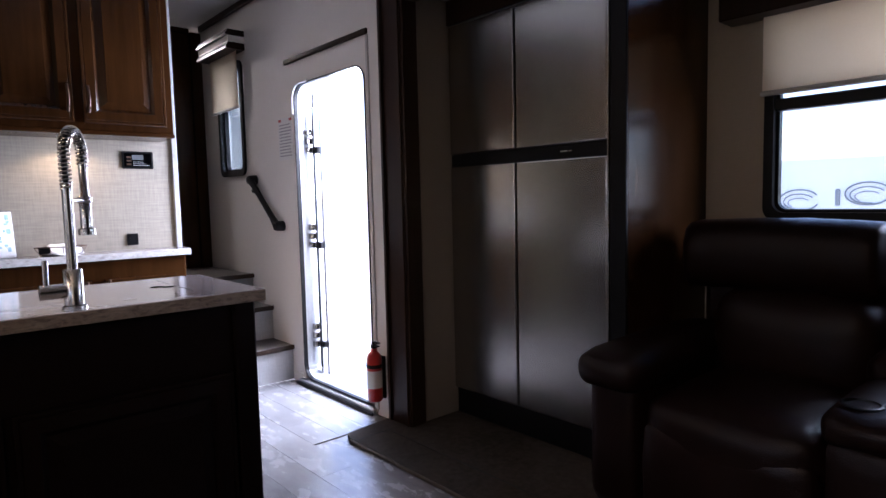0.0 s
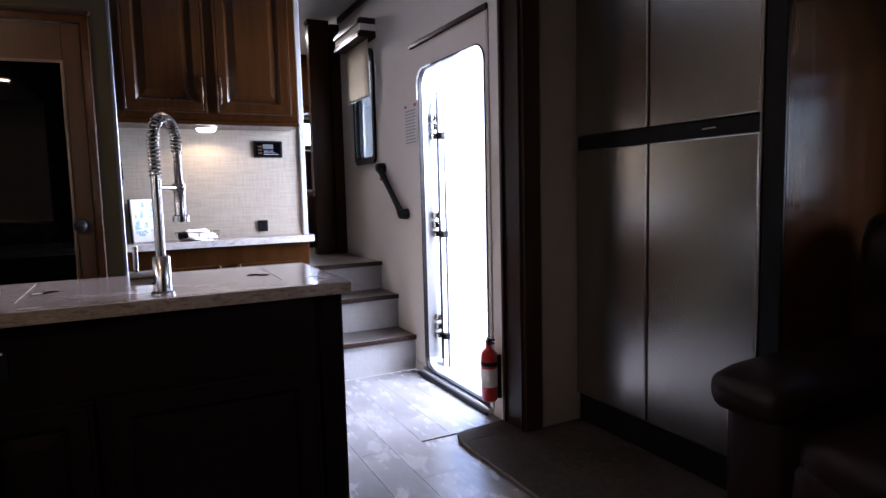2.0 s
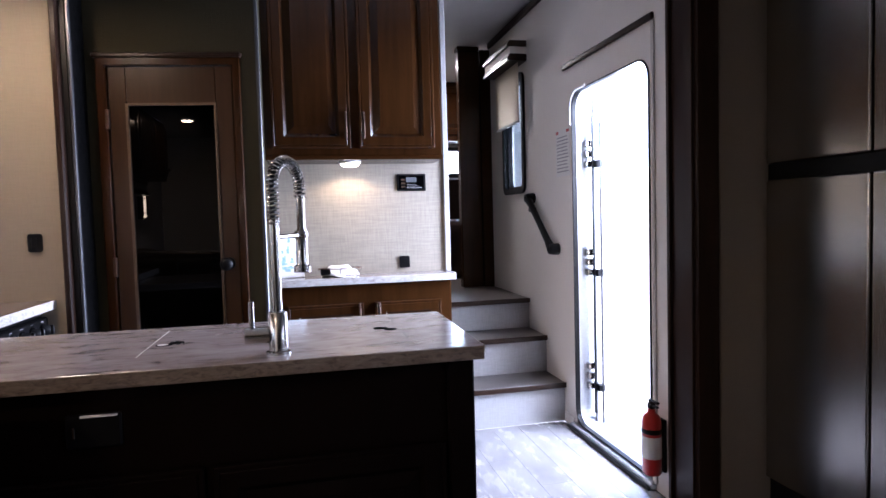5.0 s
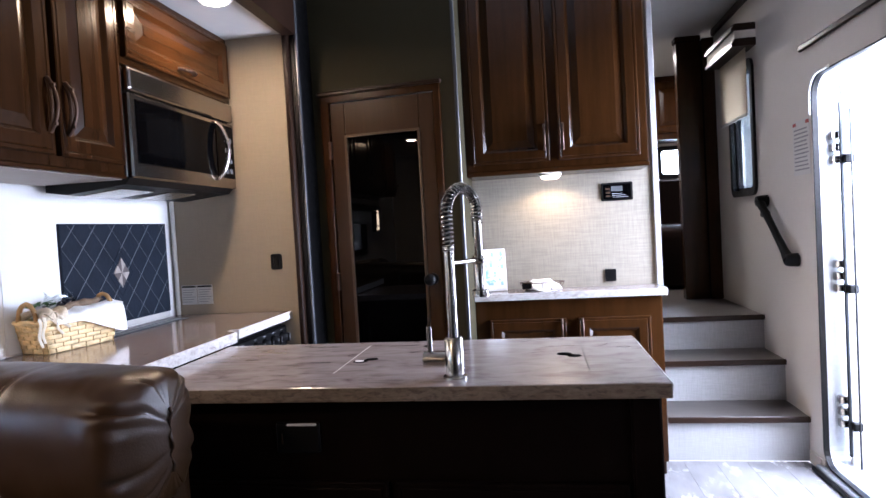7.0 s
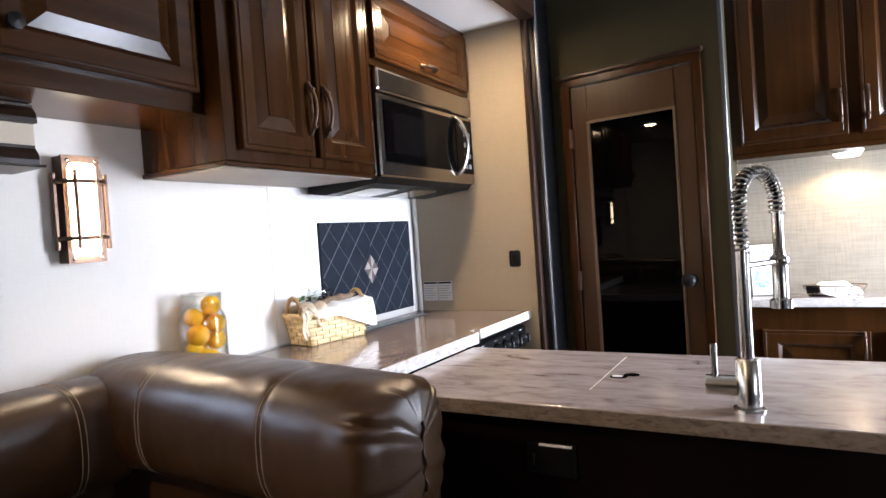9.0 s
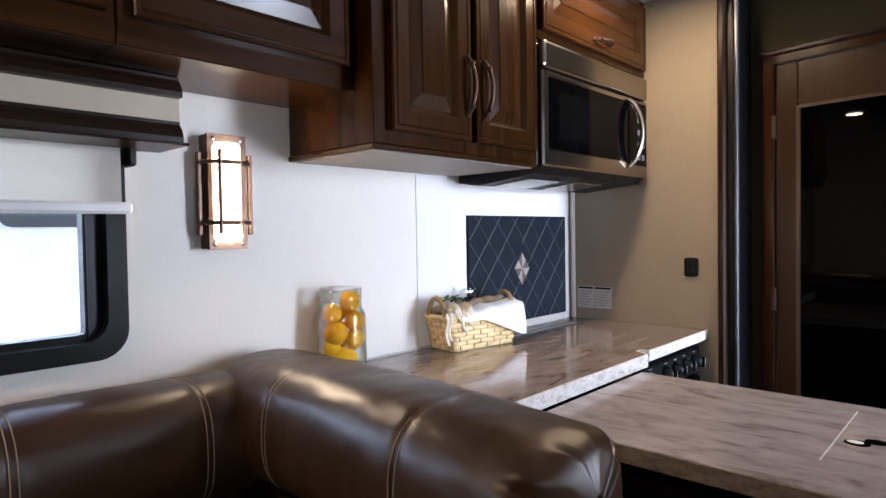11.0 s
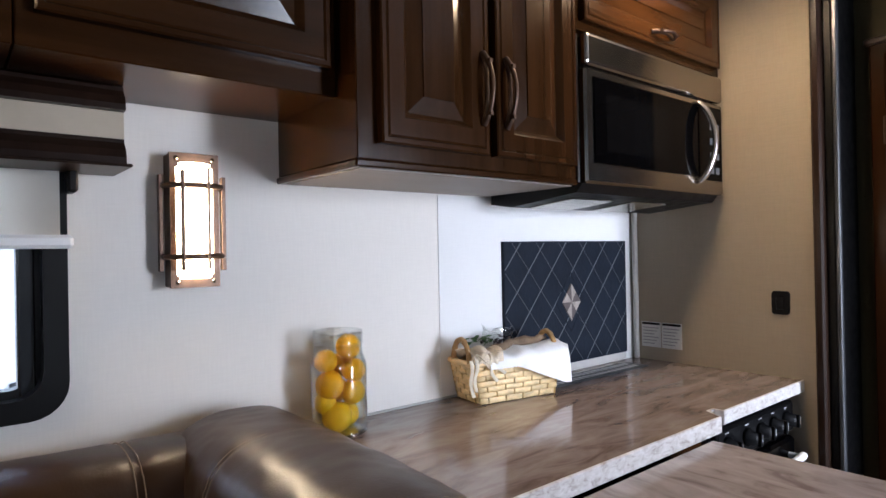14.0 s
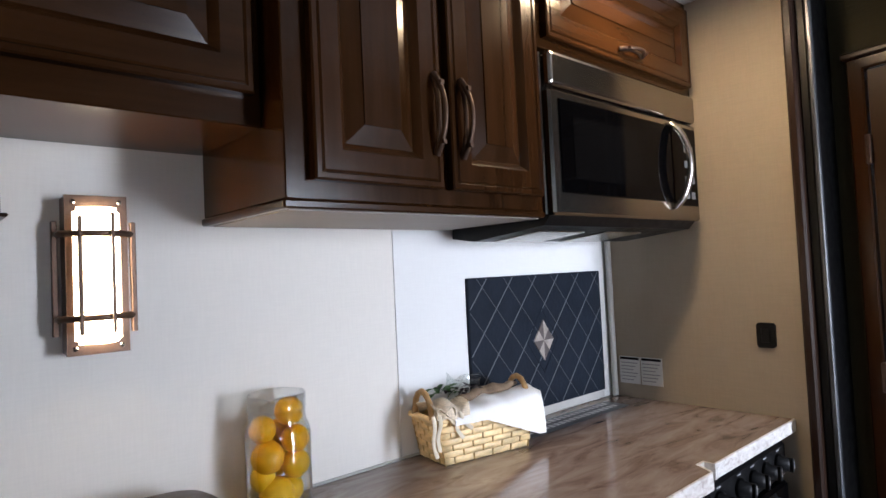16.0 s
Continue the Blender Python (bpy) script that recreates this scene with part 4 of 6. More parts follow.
# ceiling lights of the slide
for CLX, CLY in ((-1.19, 2.97), (-1.20, 0.47)):
    cl = thing("ceiling_light", (CLX, CLY, STOP), "round lit ceiling light with a white rim", "ceiling light", group="ceiling lights of the slide-out")
    part("rim", lathe(bmesh.new(), ((0.0, 0.0), (0.070, 0.0), (0.066, -0.012), (0.054, -0.016), (0.0, -0.016)), (CLX, CLY, STOP - 0.0005), 28), WHITE, cl, "", True)
    part("lens", lathe(bmesh.new(), ((0.0, 0.0), (0.052, 0.0), (0.046, -0.006), (0.0, -0.008)), (CLX, CLY, STOP - 0.0170), 24), LAMPGLOW, cl, "lit lens", True)
# unseen fixture added to go with the hall's fill lamp
bl = thing("ceiling_light", (0.70, 5.90, TOP), "round ceiling light added out of view to brighten the hall", "ceiling light")
part("rim", lathe(bmesh.new(), ((0.0, 0.0), (0.090, 0.0), (0.085, -0.014), (0.074, -0.018), (0.0, -0.018)), (0.70, 5.90, TOP - 0.0005), 28), WHITE, bl, "", True)
part("lens", lathe(bmesh.new(), ((0.0, 0.0), (0.072, 0.0), (0.066, -0.005), (0.0, -0.007)), (0.70, 5.90, TOP - 0.0190), 24), LAMPGLOW, bl, "lit lens", True)
# ---- island ----
isl = thing("island", (-0.45, 2.55, 0), "kitchen island cabinet in near-black espresso wood", "cabinet")
part("body", box(-1.06, 0.182, 2.315, 2.80, 0.07, 0.8325, 0.003), ESPRESSO, isl)
part("toe_kick", box(-1.04, 0.12, 2.36, 2.76, 0.0, 0.07), BLACK, isl)
part("corner_post", box(0.125, 0.194, 2.300, 2.372, 0.0, 0.832, 0.006), ESPRESSO, isl)
part("corner_post", box(0.125, 0.194, 2.745, 2.815, 0.0, 0.832, 0.006), ESPRESSO, isl)
for x0, x1 in ((-1.0, -0.46), (-0.44, 0.115)):
    raised_door(isl, (x0, 2.3145, 0.12), x1 - x0, 0.50, FACE_S, ESPRESSO, None, "panel")
dw = part("outlet_flap", box(-0.745, -0.630, 2.303, 2.3145, 0.690, 0.768, 0.004), BLACK, isl, "black outlet flap")
part("flap_lip", box(-0.712, -0.636, 2.296, 2.3032, 0.7615, 0.7665, 0.001), WHITE, dw, "thin bright lip")
part("flap_latch", box(-0.730, -0.724, 2.299, 2.3032, 0.715, 0.742, 0.001), CHROME, dw)

it = thing("island_counter", (-0.45, 2.53, 0.833), "glossy taupe veined laminate island top with two sink covers", "countertop")
bm = bmesh.new()
bm_box(bm, -1.135, 0.210, 2.255, 2.825, 0.833, 0.868, 0.0018, seg=2)
part("top", bm, COUNTER, it)
DARKSEAM = material("dark_joint_line", (0.06, 0.05, 0.048), 0.6)
for x, mt, lb in ((-0.618, WHITETRIM, "thin pale seam of the sink cover"), (0.043, DARKSEAM, "thin dark seam of the sink cover")):
    part("cover_seam", box(x - 0.0013, x + 0.0013, 2.40, 2.765, 0.8675, 0.8686), mt, it, lb)


def disc(x, y, r, z0, z1, squash=0.85):
    return prism(bmesh.new(), [(x + r * math.cos(2 * math.pi * k / 24), y + r * squash * math.sin(2 * math.pi * k / 24)) for k in range(24)], "Z", z0, z1)


# keyhole-shaped finger holes: discs painted black for unlit depth, white for lit sink bowl
for x, y, bright in ((-0.572, 2.548, True), (0.002, 2.562, False)):
    part("finger_hole", disc(x + 0.014, y + (0.014 if bright else -0.012), 0.019, 0.8676, 0.8688), HOLE, it, "black disc painted as an unlit finger hole")
    hole = part("finger_hole", disc(x - 0.012, y + (-0.012 if bright else 0.014), 0.021, 0.8676, 0.8690), HOLE, it, "black disc painted as an unlit finger hole")
    if bright:
        part("bowl_glimpse", disc(x - 0.016, y - 0.010, 0.0135, 0.8689, 0.8694, 0.7), WHITE, hole, "white disc painted as the lit sink bowl")
part("front_edge", box(-1.133, 0.208, 2.2525, 2.2555, 0.8335, 0.8665, 0.001), GRANULAR, it, "granular brown front edge")
part("end_cap", box(0.2095, 0.213, 2.262, 2.82, 0.838, 0.866, 0.001), EDGE, it, "pale end band")

# spring faucet
fx, fy, fz = -0.283, 2.335, 0.868
fa = thing("faucet", (fx, fy, fz), "tall brushed nickel spring-neck kitchen faucet", "faucet")
part("base", lathe(bmesh.new(), ((0.0, 0.0), (0.030, 0.0), (0.030, 0.005), (0.023, 0.009), (0.023, 0.098), (0.018, 0.102), (0.0, 0.102)), (fx, fy, fz), 24), CHROME, fa, "", True)
part("riser_pipe", tube(bmesh.new(), [(fx, fy, fz + 0.098), (fx, fy, fz + 0.325)], 0.0125, 14), CHROME, fa, "", True)
bm = bmesh.new()
tube(bm, [(fx - 0.020, fy, fz + 0.046), (fx - 0.076, fy, fz + 0.046)], 0.020, 16)
part("valve_body", bm, CHROME, fa, "", True)
part("lever", tube(bmesh.new(), [(fx - 0.060, fy, fz + 0.062), (fx - 0.060, fy, fz + 0.128)], 0.0068, 10), CHROME, fa, "slim lever", True)
# the neck rises, bends over and comes down on the working side
HX, HY = 0.062, 0.115
path = [Vector((fx, fy, fz + 0.305 + 0.0105 * k)) for k in range(10)]
for k in range(25):
    a = math.pi * k / 24
    f = (1 - math.cos(a)) / 2
    path.append(Vector((fx + HX * f, fy + HY * f, fz + 0.403 + 0.062 * math.sin(a))))
path += [Vector((fx + HX, fy + HY, fz + 0.403 - 0.009 * k)) for k in range(1, 4)]
part("hose", tube(bmesh.new(), path, 0.0062, 10), BLACK, fa, "black inner hose", True)
lens = [0.0]
for a, b in zip(path, path[1:]):
    lens.append(lens[-1] + (b - a).length)
coil = []
turns = 32
steps_n = turns * 12
for q in range(steps_n + 1):
    d = lens[-1] * q / steps_n
    k = max(i for i in range(len(lens)) if lens[i] <= d + 1e-9)
    k = min(k, len(path) - 2)
    f = (d - lens[k]) / (lens[k + 1] - lens[k])
    p = path[k].lerp(path[k + 1], f)
    t = (path[min(k + 2, len(path) - 1)] - path[max(k - 1, 0)]).normalized()
    sd = Vector((HY, -HX, 0)).normalized()
    up = t.cross(sd).normalized()
    an = 2 * math.pi * turns * q / steps_n
    coil.append(p + (sd * math.cos(an) + up * math.sin(an)) * 0.0128)
part("spring", tube(bmesh.new(), coil, 0.0029, 6), CHROME, fa, "coiled spring", True)
ex, ey = fx + HX, fy + HY
part("spray_head", lathe(bmesh.new(), ((0.0, 0.196), (0.0105, 0.196), (0.0105, 0.112), (0.0145, 0.106), (0.0150, 0.020), (0.022, 0.016), (0.022, 0.0), (0.0, 0.0)), (ex, ey, fz + 0.184), 18), CHROME, fa, "", True)
part("docking_arm", tube(bmesh.new(), [(fx, fy, fz + 0.280), (ex, ey, fz + 0.280)], 0.0055, 8), CHROME, fa, "", True)
part("docking_ring", lathe(bmesh.new(), ((0.0152, 0.0), (0.018, 0.002), (0.018, 0.018), (0.0152, 0.020)), (ex, ey, fz + 0.271), 16), CHROME, fa, "", True)

# ---- coffee nook ----
nb = thing("nook_base_cabinet", (0.06, 3.9, 0), "brown wood base cabinet with raised-panel doors", "cabinet")
part("body", box(-0.384, 0.498, 3.832, 3.998, 0.07, 0.866, 0.003), WOOD, nb)
part("toe_kick", box(-0.38, 0.49, 3.86, 3.99, 0.0, 0.07), DARK, nb)
raised_door(nb, (-0.315, 3.8315, 0.10), 0.365, 0.675, FACE_S)
raised_door(nb, (0.105, 3.8315, 0.10), 0.335, 0.675, FACE_S)
bow_handle(nb, (0.030, 3.811, 0.72), 0.10, FACE_S)
bow_handle(nb, (0.126, 3.811, 0.72), 0.10, FACE_S)
nc = thing("nook_counter", (0.06, 3.9, 0.867), "pale edged veined laminate counter of the coffee nook", "countertop")
part("top", box(-0.384, 0.516, 3.806, 3.999, 0.868, 0.902, 0.004), COUNTER, nc)
part("edge_band", box(-0.383, 0.518, 3.802, 3.8065, 0.869, 0.9025, 0.001), EDGE, nc, "pale marbled edge")
part("end_band", box(0.5155, 0.520, 3.806, 3.984, 0.869, 0.9025, 0.001), EDGE, nc, "pale marbled edge")
nu = thing("nook_upper_cabinet", (0.04, 3.87, 1.47), "tall brown stained wood wall cabinet with two raised-panel doors", "cabinet")
part("body", box(-0.384, 0.452, 3.765, 3.999, 1.492, TOP - 0.001, 0.002), WOOD, nu)
part("bottom_rail", box(-0.384, 0.456, 3.760, 3.999, 1.470, 1.4915, 0.003), WOODH, nu)
raised_door(nu, (-0.352, 3.7645, 1.522), 0.362, 0.93, FACE_S)
raised_door(nu, (0.050, 3.7645, 1.522), 0.366, 0.93, FACE_S)
bow_handle(nu, (-0.012, 3.744, 1.63), 0.12, FACE_S)
bow_handle(nu, (0.072, 3.744, 1.63), 0.12, FACE_S)
pk = thing("puck_lamp", (0.01, 3.87, 1.46), "small round lit lamp under the nook cabinet", "lamp")
part("rim", lathe(bmesh.new(), ((0.0, 0.0), (0.055, 0.0), (0.050, -0.010), (0.0, -0.012)), (0.01, 3.87, 1.4695), 24), WHITE, pk, "", True)
part("lens", lathe(bmesh.new(), ((0.0, 0.0), (0.046, 0.0), (0.036, -0.010), (0.0, -0.013)), (0.01, 3.87, 1.4570), 24), LAMPGLOW, pk, "lit lens", True)
cp = thing("control_panel", (0.335, 3.99, 1.33), "black touch control panel with a small display", "control panel")
part("bezel", box(0.258, 0.412, 3.990, 3.9995, 1.326, 1.416, 0.004), BLACK, cp)
part("face", box(0.270, 0.400, 3.9885, 3.9902, 1.336, 1.406), GLOSSBLACK, cp)
part("display", box(0.306, 0.362, 3.9878, 3.9886, 1.372, 1.398), SCREEN, cp, "dim grey display")
for k in range(3):
    part("button", box(0.280 + 0.0, 0.302, 3.9878, 3.9886, 1.344 + k * 0.018, 1.354 + k * 0.018), BRONZE, cp)
    part("text_bar", box(0.310, 0.390 - 0.015 * k, 3.9878, 3.9886, 1.342 + k * 0.009, 1.3440 + k * 0.009), PRINT, cp)
ow = thing("wall_outlet", (0.288, 3.995, 0.92), "grey plastic wall outlet plate", "outlet")
part("plate", prism(bmesh.new(), round_rect(0.260, 0.314, 0.925, 0.986, 0.006), "Y", 3.993, 3.9995), BLACK, ow)
for z in (0.938, 0.960):
    part("socket", box(0.272, 0.302, 3.9915, 3.9935, z, z + 0.014, 0.002), BLACK, ow)
sg = thing("picture_block", (-0.30, 3.95, 0.902), "small white tabletop sign with pale blue pattern", "picture")
bm = box(-0.062, 0.062, -0.008, 0.008, 0, 0.215, 0.003)
SGM = pose(-0.290, 3.930, 0.9025, -8, 0, 12)
bm.transform(SGM)
part("board", bm, WHITE, sg)
bm = box(-0.066, 0.064, 0.0085, 0.024, 0, 0.218, 0.002)
bm.transform(SGM)
part("back", bm, BLACK, sg, "dark backing board")
rr = random.Random(4)
BLUE = material("pale_blue_print", (0.30, 0.48, 0.56), 0.6, spread=0.2, scale=(60, 60, 60))
for k in range(26):
    x, z = rr.uniform(-0.050, 0.042), rr.uniform(0.015, 0.185)
    bm = box(x, x + rr.uniform(0.006, 0.018), -0.0092, -0.0081, z, z + rr.uniform(0.006, 0.026))
    bm.transform(SGM)
    part("print_mark", bm, BLUE, sg)
ba = thing("wire_dish", (-0.06, 3.90, 0.902), "low dark wire dish holding a folded white cloth", "dish")
bm = bmesh.new()
for z, a, b in ((0.006, 0.085, 0.040), (0.042, 0.110, 0.055)):
    ring = [(-0.055 + a * math.cos(t), 3.895 + b * math.sin(t), 0.9025 + z) for t in (2 * math.pi * k / 32 for k in range(33))]
    tube(bm, ring, 0.0022, 5)
for k in range(12):
    t = 2 * math.pi * k / 12
    tube(bm, [(-0.055 + 0.085 * math.cos(t), 3.895 + 0.040 * math.sin(t), 0.9085), (-0.055 + 0.110 * math.cos(t), 3.895 + 0.055 * math.sin(t), 0.9445)], 0.0016, 5)
part("wire_frame", bm, BRONZE, ba, "dark wire frame")
bm = bmesh.new()
rr = random.Random(7)
rings = []
for j in range(7):
    f = j / 6
    ring = []
    for k in range(24):
        t = 2 * math.pi * k / 24
        w = 1 + 0.16 * math.sin(3 * t + j) + 0.08 * math.sin(7 * t - j)
        ring.append((-0.055 + 0.082 * w * math.cos(t) * (1 - 0.55 * f ** 2), 3.893 + 0.040 * w * math.sin(t) * (1 - 0.5 * f ** 2), 0.9045 + 0.050 * f + 0.006 * math.sin(2 * t + 2 * f)))
    rings.append(ring)
ring_sweep(bm, rings)
part("folded_cloth", bm, CLOTH, ba, "folded white cloth", True)
# plain cylinder added for an unidentified dark item in the dish
part("napkin_ring", tube(bmesh.new(), [(-0.150, 3.872, 0.930), (-0.105, 3.866, 0.932)], 0.017, 14), BLACK, ba, "small dark item beside the cloth", True)


ns = thing("wall_switch", (-0.384, 3.93, 1.18), "slim black switch plate on the nook's return wall", "switch")
part("plate", prism(bmesh.new(), round_rect(3.885, 3.945, 1.185, 1.290, 0.006), "X", -0.3855, -0.3765), BLACK, ns)
part("rocker", box(-0.3765, -0.3725, 3.900, 3.930, 1.212, 1.262, 0.002), BLACK, ns)


# ---- dinette sofa ----
def roll(bm, a, b, half_w, half_h, sag=0.0, pleat_b=False, pleat_a=False, n=34, m=40, seams=(), twist=0.0):
    """A plump upholstered roll from a to b, with soft gathers at a pleated end and shallow valleys at its seams."""
    a, b = Vector(a), Vector(b)
    d = (b - a)
    side = Vector((-d.y, d.x, 0)).normalized()
    rings = []
    for j in range(m + 1):
        f = j / m
        # round the ends
        g = 1.0
        for end, on in ((f, pleat_a), (1 - f, pleat_b)):
            e = min(1.0, end / (0.09 if on else 0.035))
            g *= math.sqrt(max(0.0, 1 - (1 - e) ** 2.4)) if e < 1 else 1.0
        g = max(g, 0.03)
        for s in seams:
            g *= 1 - 0.045 * math.exp(-((f - s) / 0.008) ** 2)
        c = a + d * f + Vector((0, 0, 0.012 * math.sin(f * math.pi) + sag * math.sin(f * 9.0)))
        ring = []
        for k in range(n):
            t = 2 * math.pi * k / n
            ct_, st_ = math.cos(t), math.sin(t)
            p = 2.0 / 2.7
            x = half_w * math.copysign(abs(ct_) ** p, ct_)
            z = half_h * math.copysign(abs(st_) ** p, st_)
            gg = g
            for end, on in ((f, pleat_a), (1 - f, pleat_b)):
                if on:
                    for q in range(13):
                        at_ = 2 * math.pi * (q + 0.35 * math.sin(q * 2.7)) / 13
                        dt = abs((t - at_ + math.pi) % (2 * math.pi) - math.pi)
                        reach = 0.062 + 0.018 * math.sin(q * 4.1)
                        run = math.exp(-(end / reach) ** 4)
                        gg *= 1 - run * ((0.085 + 0.03 * math.sin(q * 1.9)) * math.exp(-(dt / 0.06) ** 1.5) - 0.030 * math.exp(-((dt - 0.16) / 0.09) ** 2))
            calm = 1 - max([math.exp(-((f - s) / 0.02) ** 2) for s in seams] or [0])
            wr = calm * 0.0022 * noise.noise(Vector((f * 14, ct_ * 2.2, st_ * 2.2))) + calm * 0.001 * noise.noise(Vector((f * 40, ct_ * 5, st_ * 5)))
            ring.append(c + side * (x * gg + wr * ct_) + Vector((0, 0, z * (gg / g) * (g ** 0.22 if pleat_a or pleat_b else g) + wr * st_)))
        rings.append(ring)
    return ring_sweep(bm, rings)


def stitch(a, b, half_w, half_h, f, off=0.0):
    a, b = Vector(a), Vector(b)
    d = b - a
    side = Vector((-d.y, d.x, 0)).normalized()
    pts = []
    c = a + d * f + Vector((0, 0, 0.012 * math.sin(f * math.pi))) + d.normalized() * off
    for k in range(30):
        t = 2 * math.pi * k / 29
        p = 2.0 / 2.7
        ct_, st_ = math.cos(t), math.sin(t)
        pts.append(c + side * half_w * 0.990 * math.copysign(abs(ct_) ** p, ct_) + Vector((0, 0, half_h * 0.990 * math.copysign(abs(st_) ** p, st_))))
    return pts


ds = thing("dinette_sofa", (-1.3, 1.6, 0), "dark brown leather corner dinette sofa with plump rolled backs", "sofa")
A0, A1 = (-1.66, 1.945, 0.876), (-0.772, 1.915, 0.864)
B0, B1 = (-1.625, 1.90, 0.850), (-1.625, 0.30, 0.850)
back_a = part("back_roll", roll(bmesh.new(), A0, A1, 0.135, 0.129, pleat_b=True, seams=(0.28, 0.70), n=130, m=110), LEATHER, ds, "", True)
back_b = part("back_roll", roll(bmesh.new(), B1, B0, 0.120, 0.125, seams=(0.25, 0.48, 0.706, 0.903), m=120), LEATHER, ds, "", True)
for f in (0.28, 0.70):
    for off in (-0.006, 0.006):
        part("seam_stitch", tube(bmesh.new(), stitch(A0, A1, 0.135, 0.129, f, off), 0.0011, 5), THREAD, back_a, "tan double stitching")
for f in (0.25, 0.48, 0.706, 0.903):
    for off in (-0.006, 0.006):
        part("seam_stitch", tube(bmesh.new(), stitch(B1, B0, 0.120, 0.125, f, off), 0.0011, 5), THREAD, back_b, "tan double stitching")
end_pts = [(-0.771 + 0.003 * math.sin(k * 1.3), 1.915 + 0.004 * math.sin(k * 2.1), 0.925 - 0.011 * k) for k in range(12)]
part("end_seam", tube(bmesh.new(), end_pts, 0.0032, 6), LEATHER, back_a, "puckered end seam")
part("back_panel", box(-1.70, -0.80, 1.90, 2.03, 0.30, 0.84, 0.03, seg=3), LEATHER, ds, "", True)
part("back_panel", box(-1.745, -1.62, 0.32, 1.88, 0.30, 0.82, 0.03, seg=3), LEATHER, ds, "", True)
part("seat_base", box(-1.745, -0.83, 1.45, 1.895, 0.02, 0.30, 0.01), ESPRESSO, ds)
part("seat_base", box(-1.745, -1.20, 0.32, 1.445, 0.02, 0.30, 0.01), ESPRESSO, ds)
part("seat_cushion", box(-1.50, -0.82, 1.42, 1.89, 0.305, 0.45, 0.045, seg=4), LEATHER, ds, "", True)
part("seat_cushion", box(-1.62, -1.17, 0.32, 1.41, 0.305, 0.45, 0.045, seg=4), LEATHER, ds, "", True)


# ---- recliner sofa in the other slide ----
rs = thing("recliner_sofa", (1.6, 1.0, 0), "dark burgundy-brown leather recliner sofa with a cup-holder console", "sofa")


def pad(x0, x1, y0, y1, z0, z1, r, puff=0.015, nx=14, ny=14, wrinkle=0.004):
    """A puffed cushion with soft rounded edges."""
    bm = box(x0, x1, y0, y1, z0, z1)
    bmesh.ops.subdivide_edges(bm, edges=bm.edges[:], cuts=9, use_grid_fill=True)
    c = Vector(((x0 + x1) / 2, (y0 + y1) / 2, (z0 + z1) / 2))
    h = Vector(((x1 - x0) / 2, (y1 - y0) / 2, (z1 - z0) / 2))
    for v in bm.verts:
        q = v.co - c
        inner = Vector([max(-(h[i] - r), min(h[i] - r, q[i])) for i in range(3)])
        out = q - inner
        if out.length > 1e-6:
            q = inner + out.normalized() * r
        u = [q[i] / h[i] for i in range(3)]
        for i in range(3):
            o1, o2 = [k for k in range(3) if k != i]
            q[i] += math.copysign(puff, u[i]) * max(0, 1 - u[o1] ** 2) * max(0, 1 - u[o2] ** 2) * abs(u[i]) ** 3
        q += out.normalized() * wrinkle * noise.noise((q + c) * 11) if out.length > 1e-6 else Vector()
        v.co = c + q
    return bm


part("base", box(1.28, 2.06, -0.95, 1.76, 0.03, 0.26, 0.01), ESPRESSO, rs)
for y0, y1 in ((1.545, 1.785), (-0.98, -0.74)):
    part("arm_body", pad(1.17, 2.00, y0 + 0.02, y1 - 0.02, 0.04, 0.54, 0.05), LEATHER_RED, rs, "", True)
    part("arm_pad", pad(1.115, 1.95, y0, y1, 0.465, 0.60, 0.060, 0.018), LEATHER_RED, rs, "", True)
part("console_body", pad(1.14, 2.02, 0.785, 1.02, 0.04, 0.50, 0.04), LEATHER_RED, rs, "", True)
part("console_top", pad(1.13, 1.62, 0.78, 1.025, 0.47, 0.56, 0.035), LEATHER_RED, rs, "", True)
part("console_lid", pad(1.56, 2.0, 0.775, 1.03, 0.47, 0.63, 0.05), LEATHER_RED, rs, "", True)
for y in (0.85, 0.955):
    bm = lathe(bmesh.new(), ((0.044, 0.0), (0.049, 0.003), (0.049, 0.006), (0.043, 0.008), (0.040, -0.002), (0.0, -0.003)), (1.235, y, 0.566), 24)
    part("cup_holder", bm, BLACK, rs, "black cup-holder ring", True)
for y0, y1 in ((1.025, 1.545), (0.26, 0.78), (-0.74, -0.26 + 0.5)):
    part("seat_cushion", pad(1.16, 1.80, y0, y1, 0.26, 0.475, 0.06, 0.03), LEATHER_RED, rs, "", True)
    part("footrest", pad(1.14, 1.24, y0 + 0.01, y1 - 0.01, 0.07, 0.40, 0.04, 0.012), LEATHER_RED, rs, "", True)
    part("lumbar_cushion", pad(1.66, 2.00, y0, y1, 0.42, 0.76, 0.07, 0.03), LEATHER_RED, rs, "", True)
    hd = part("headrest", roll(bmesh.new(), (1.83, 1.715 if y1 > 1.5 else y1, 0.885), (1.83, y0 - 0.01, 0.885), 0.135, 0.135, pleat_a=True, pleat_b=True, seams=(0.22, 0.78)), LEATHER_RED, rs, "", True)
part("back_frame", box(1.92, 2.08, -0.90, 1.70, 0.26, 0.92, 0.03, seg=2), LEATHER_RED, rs)

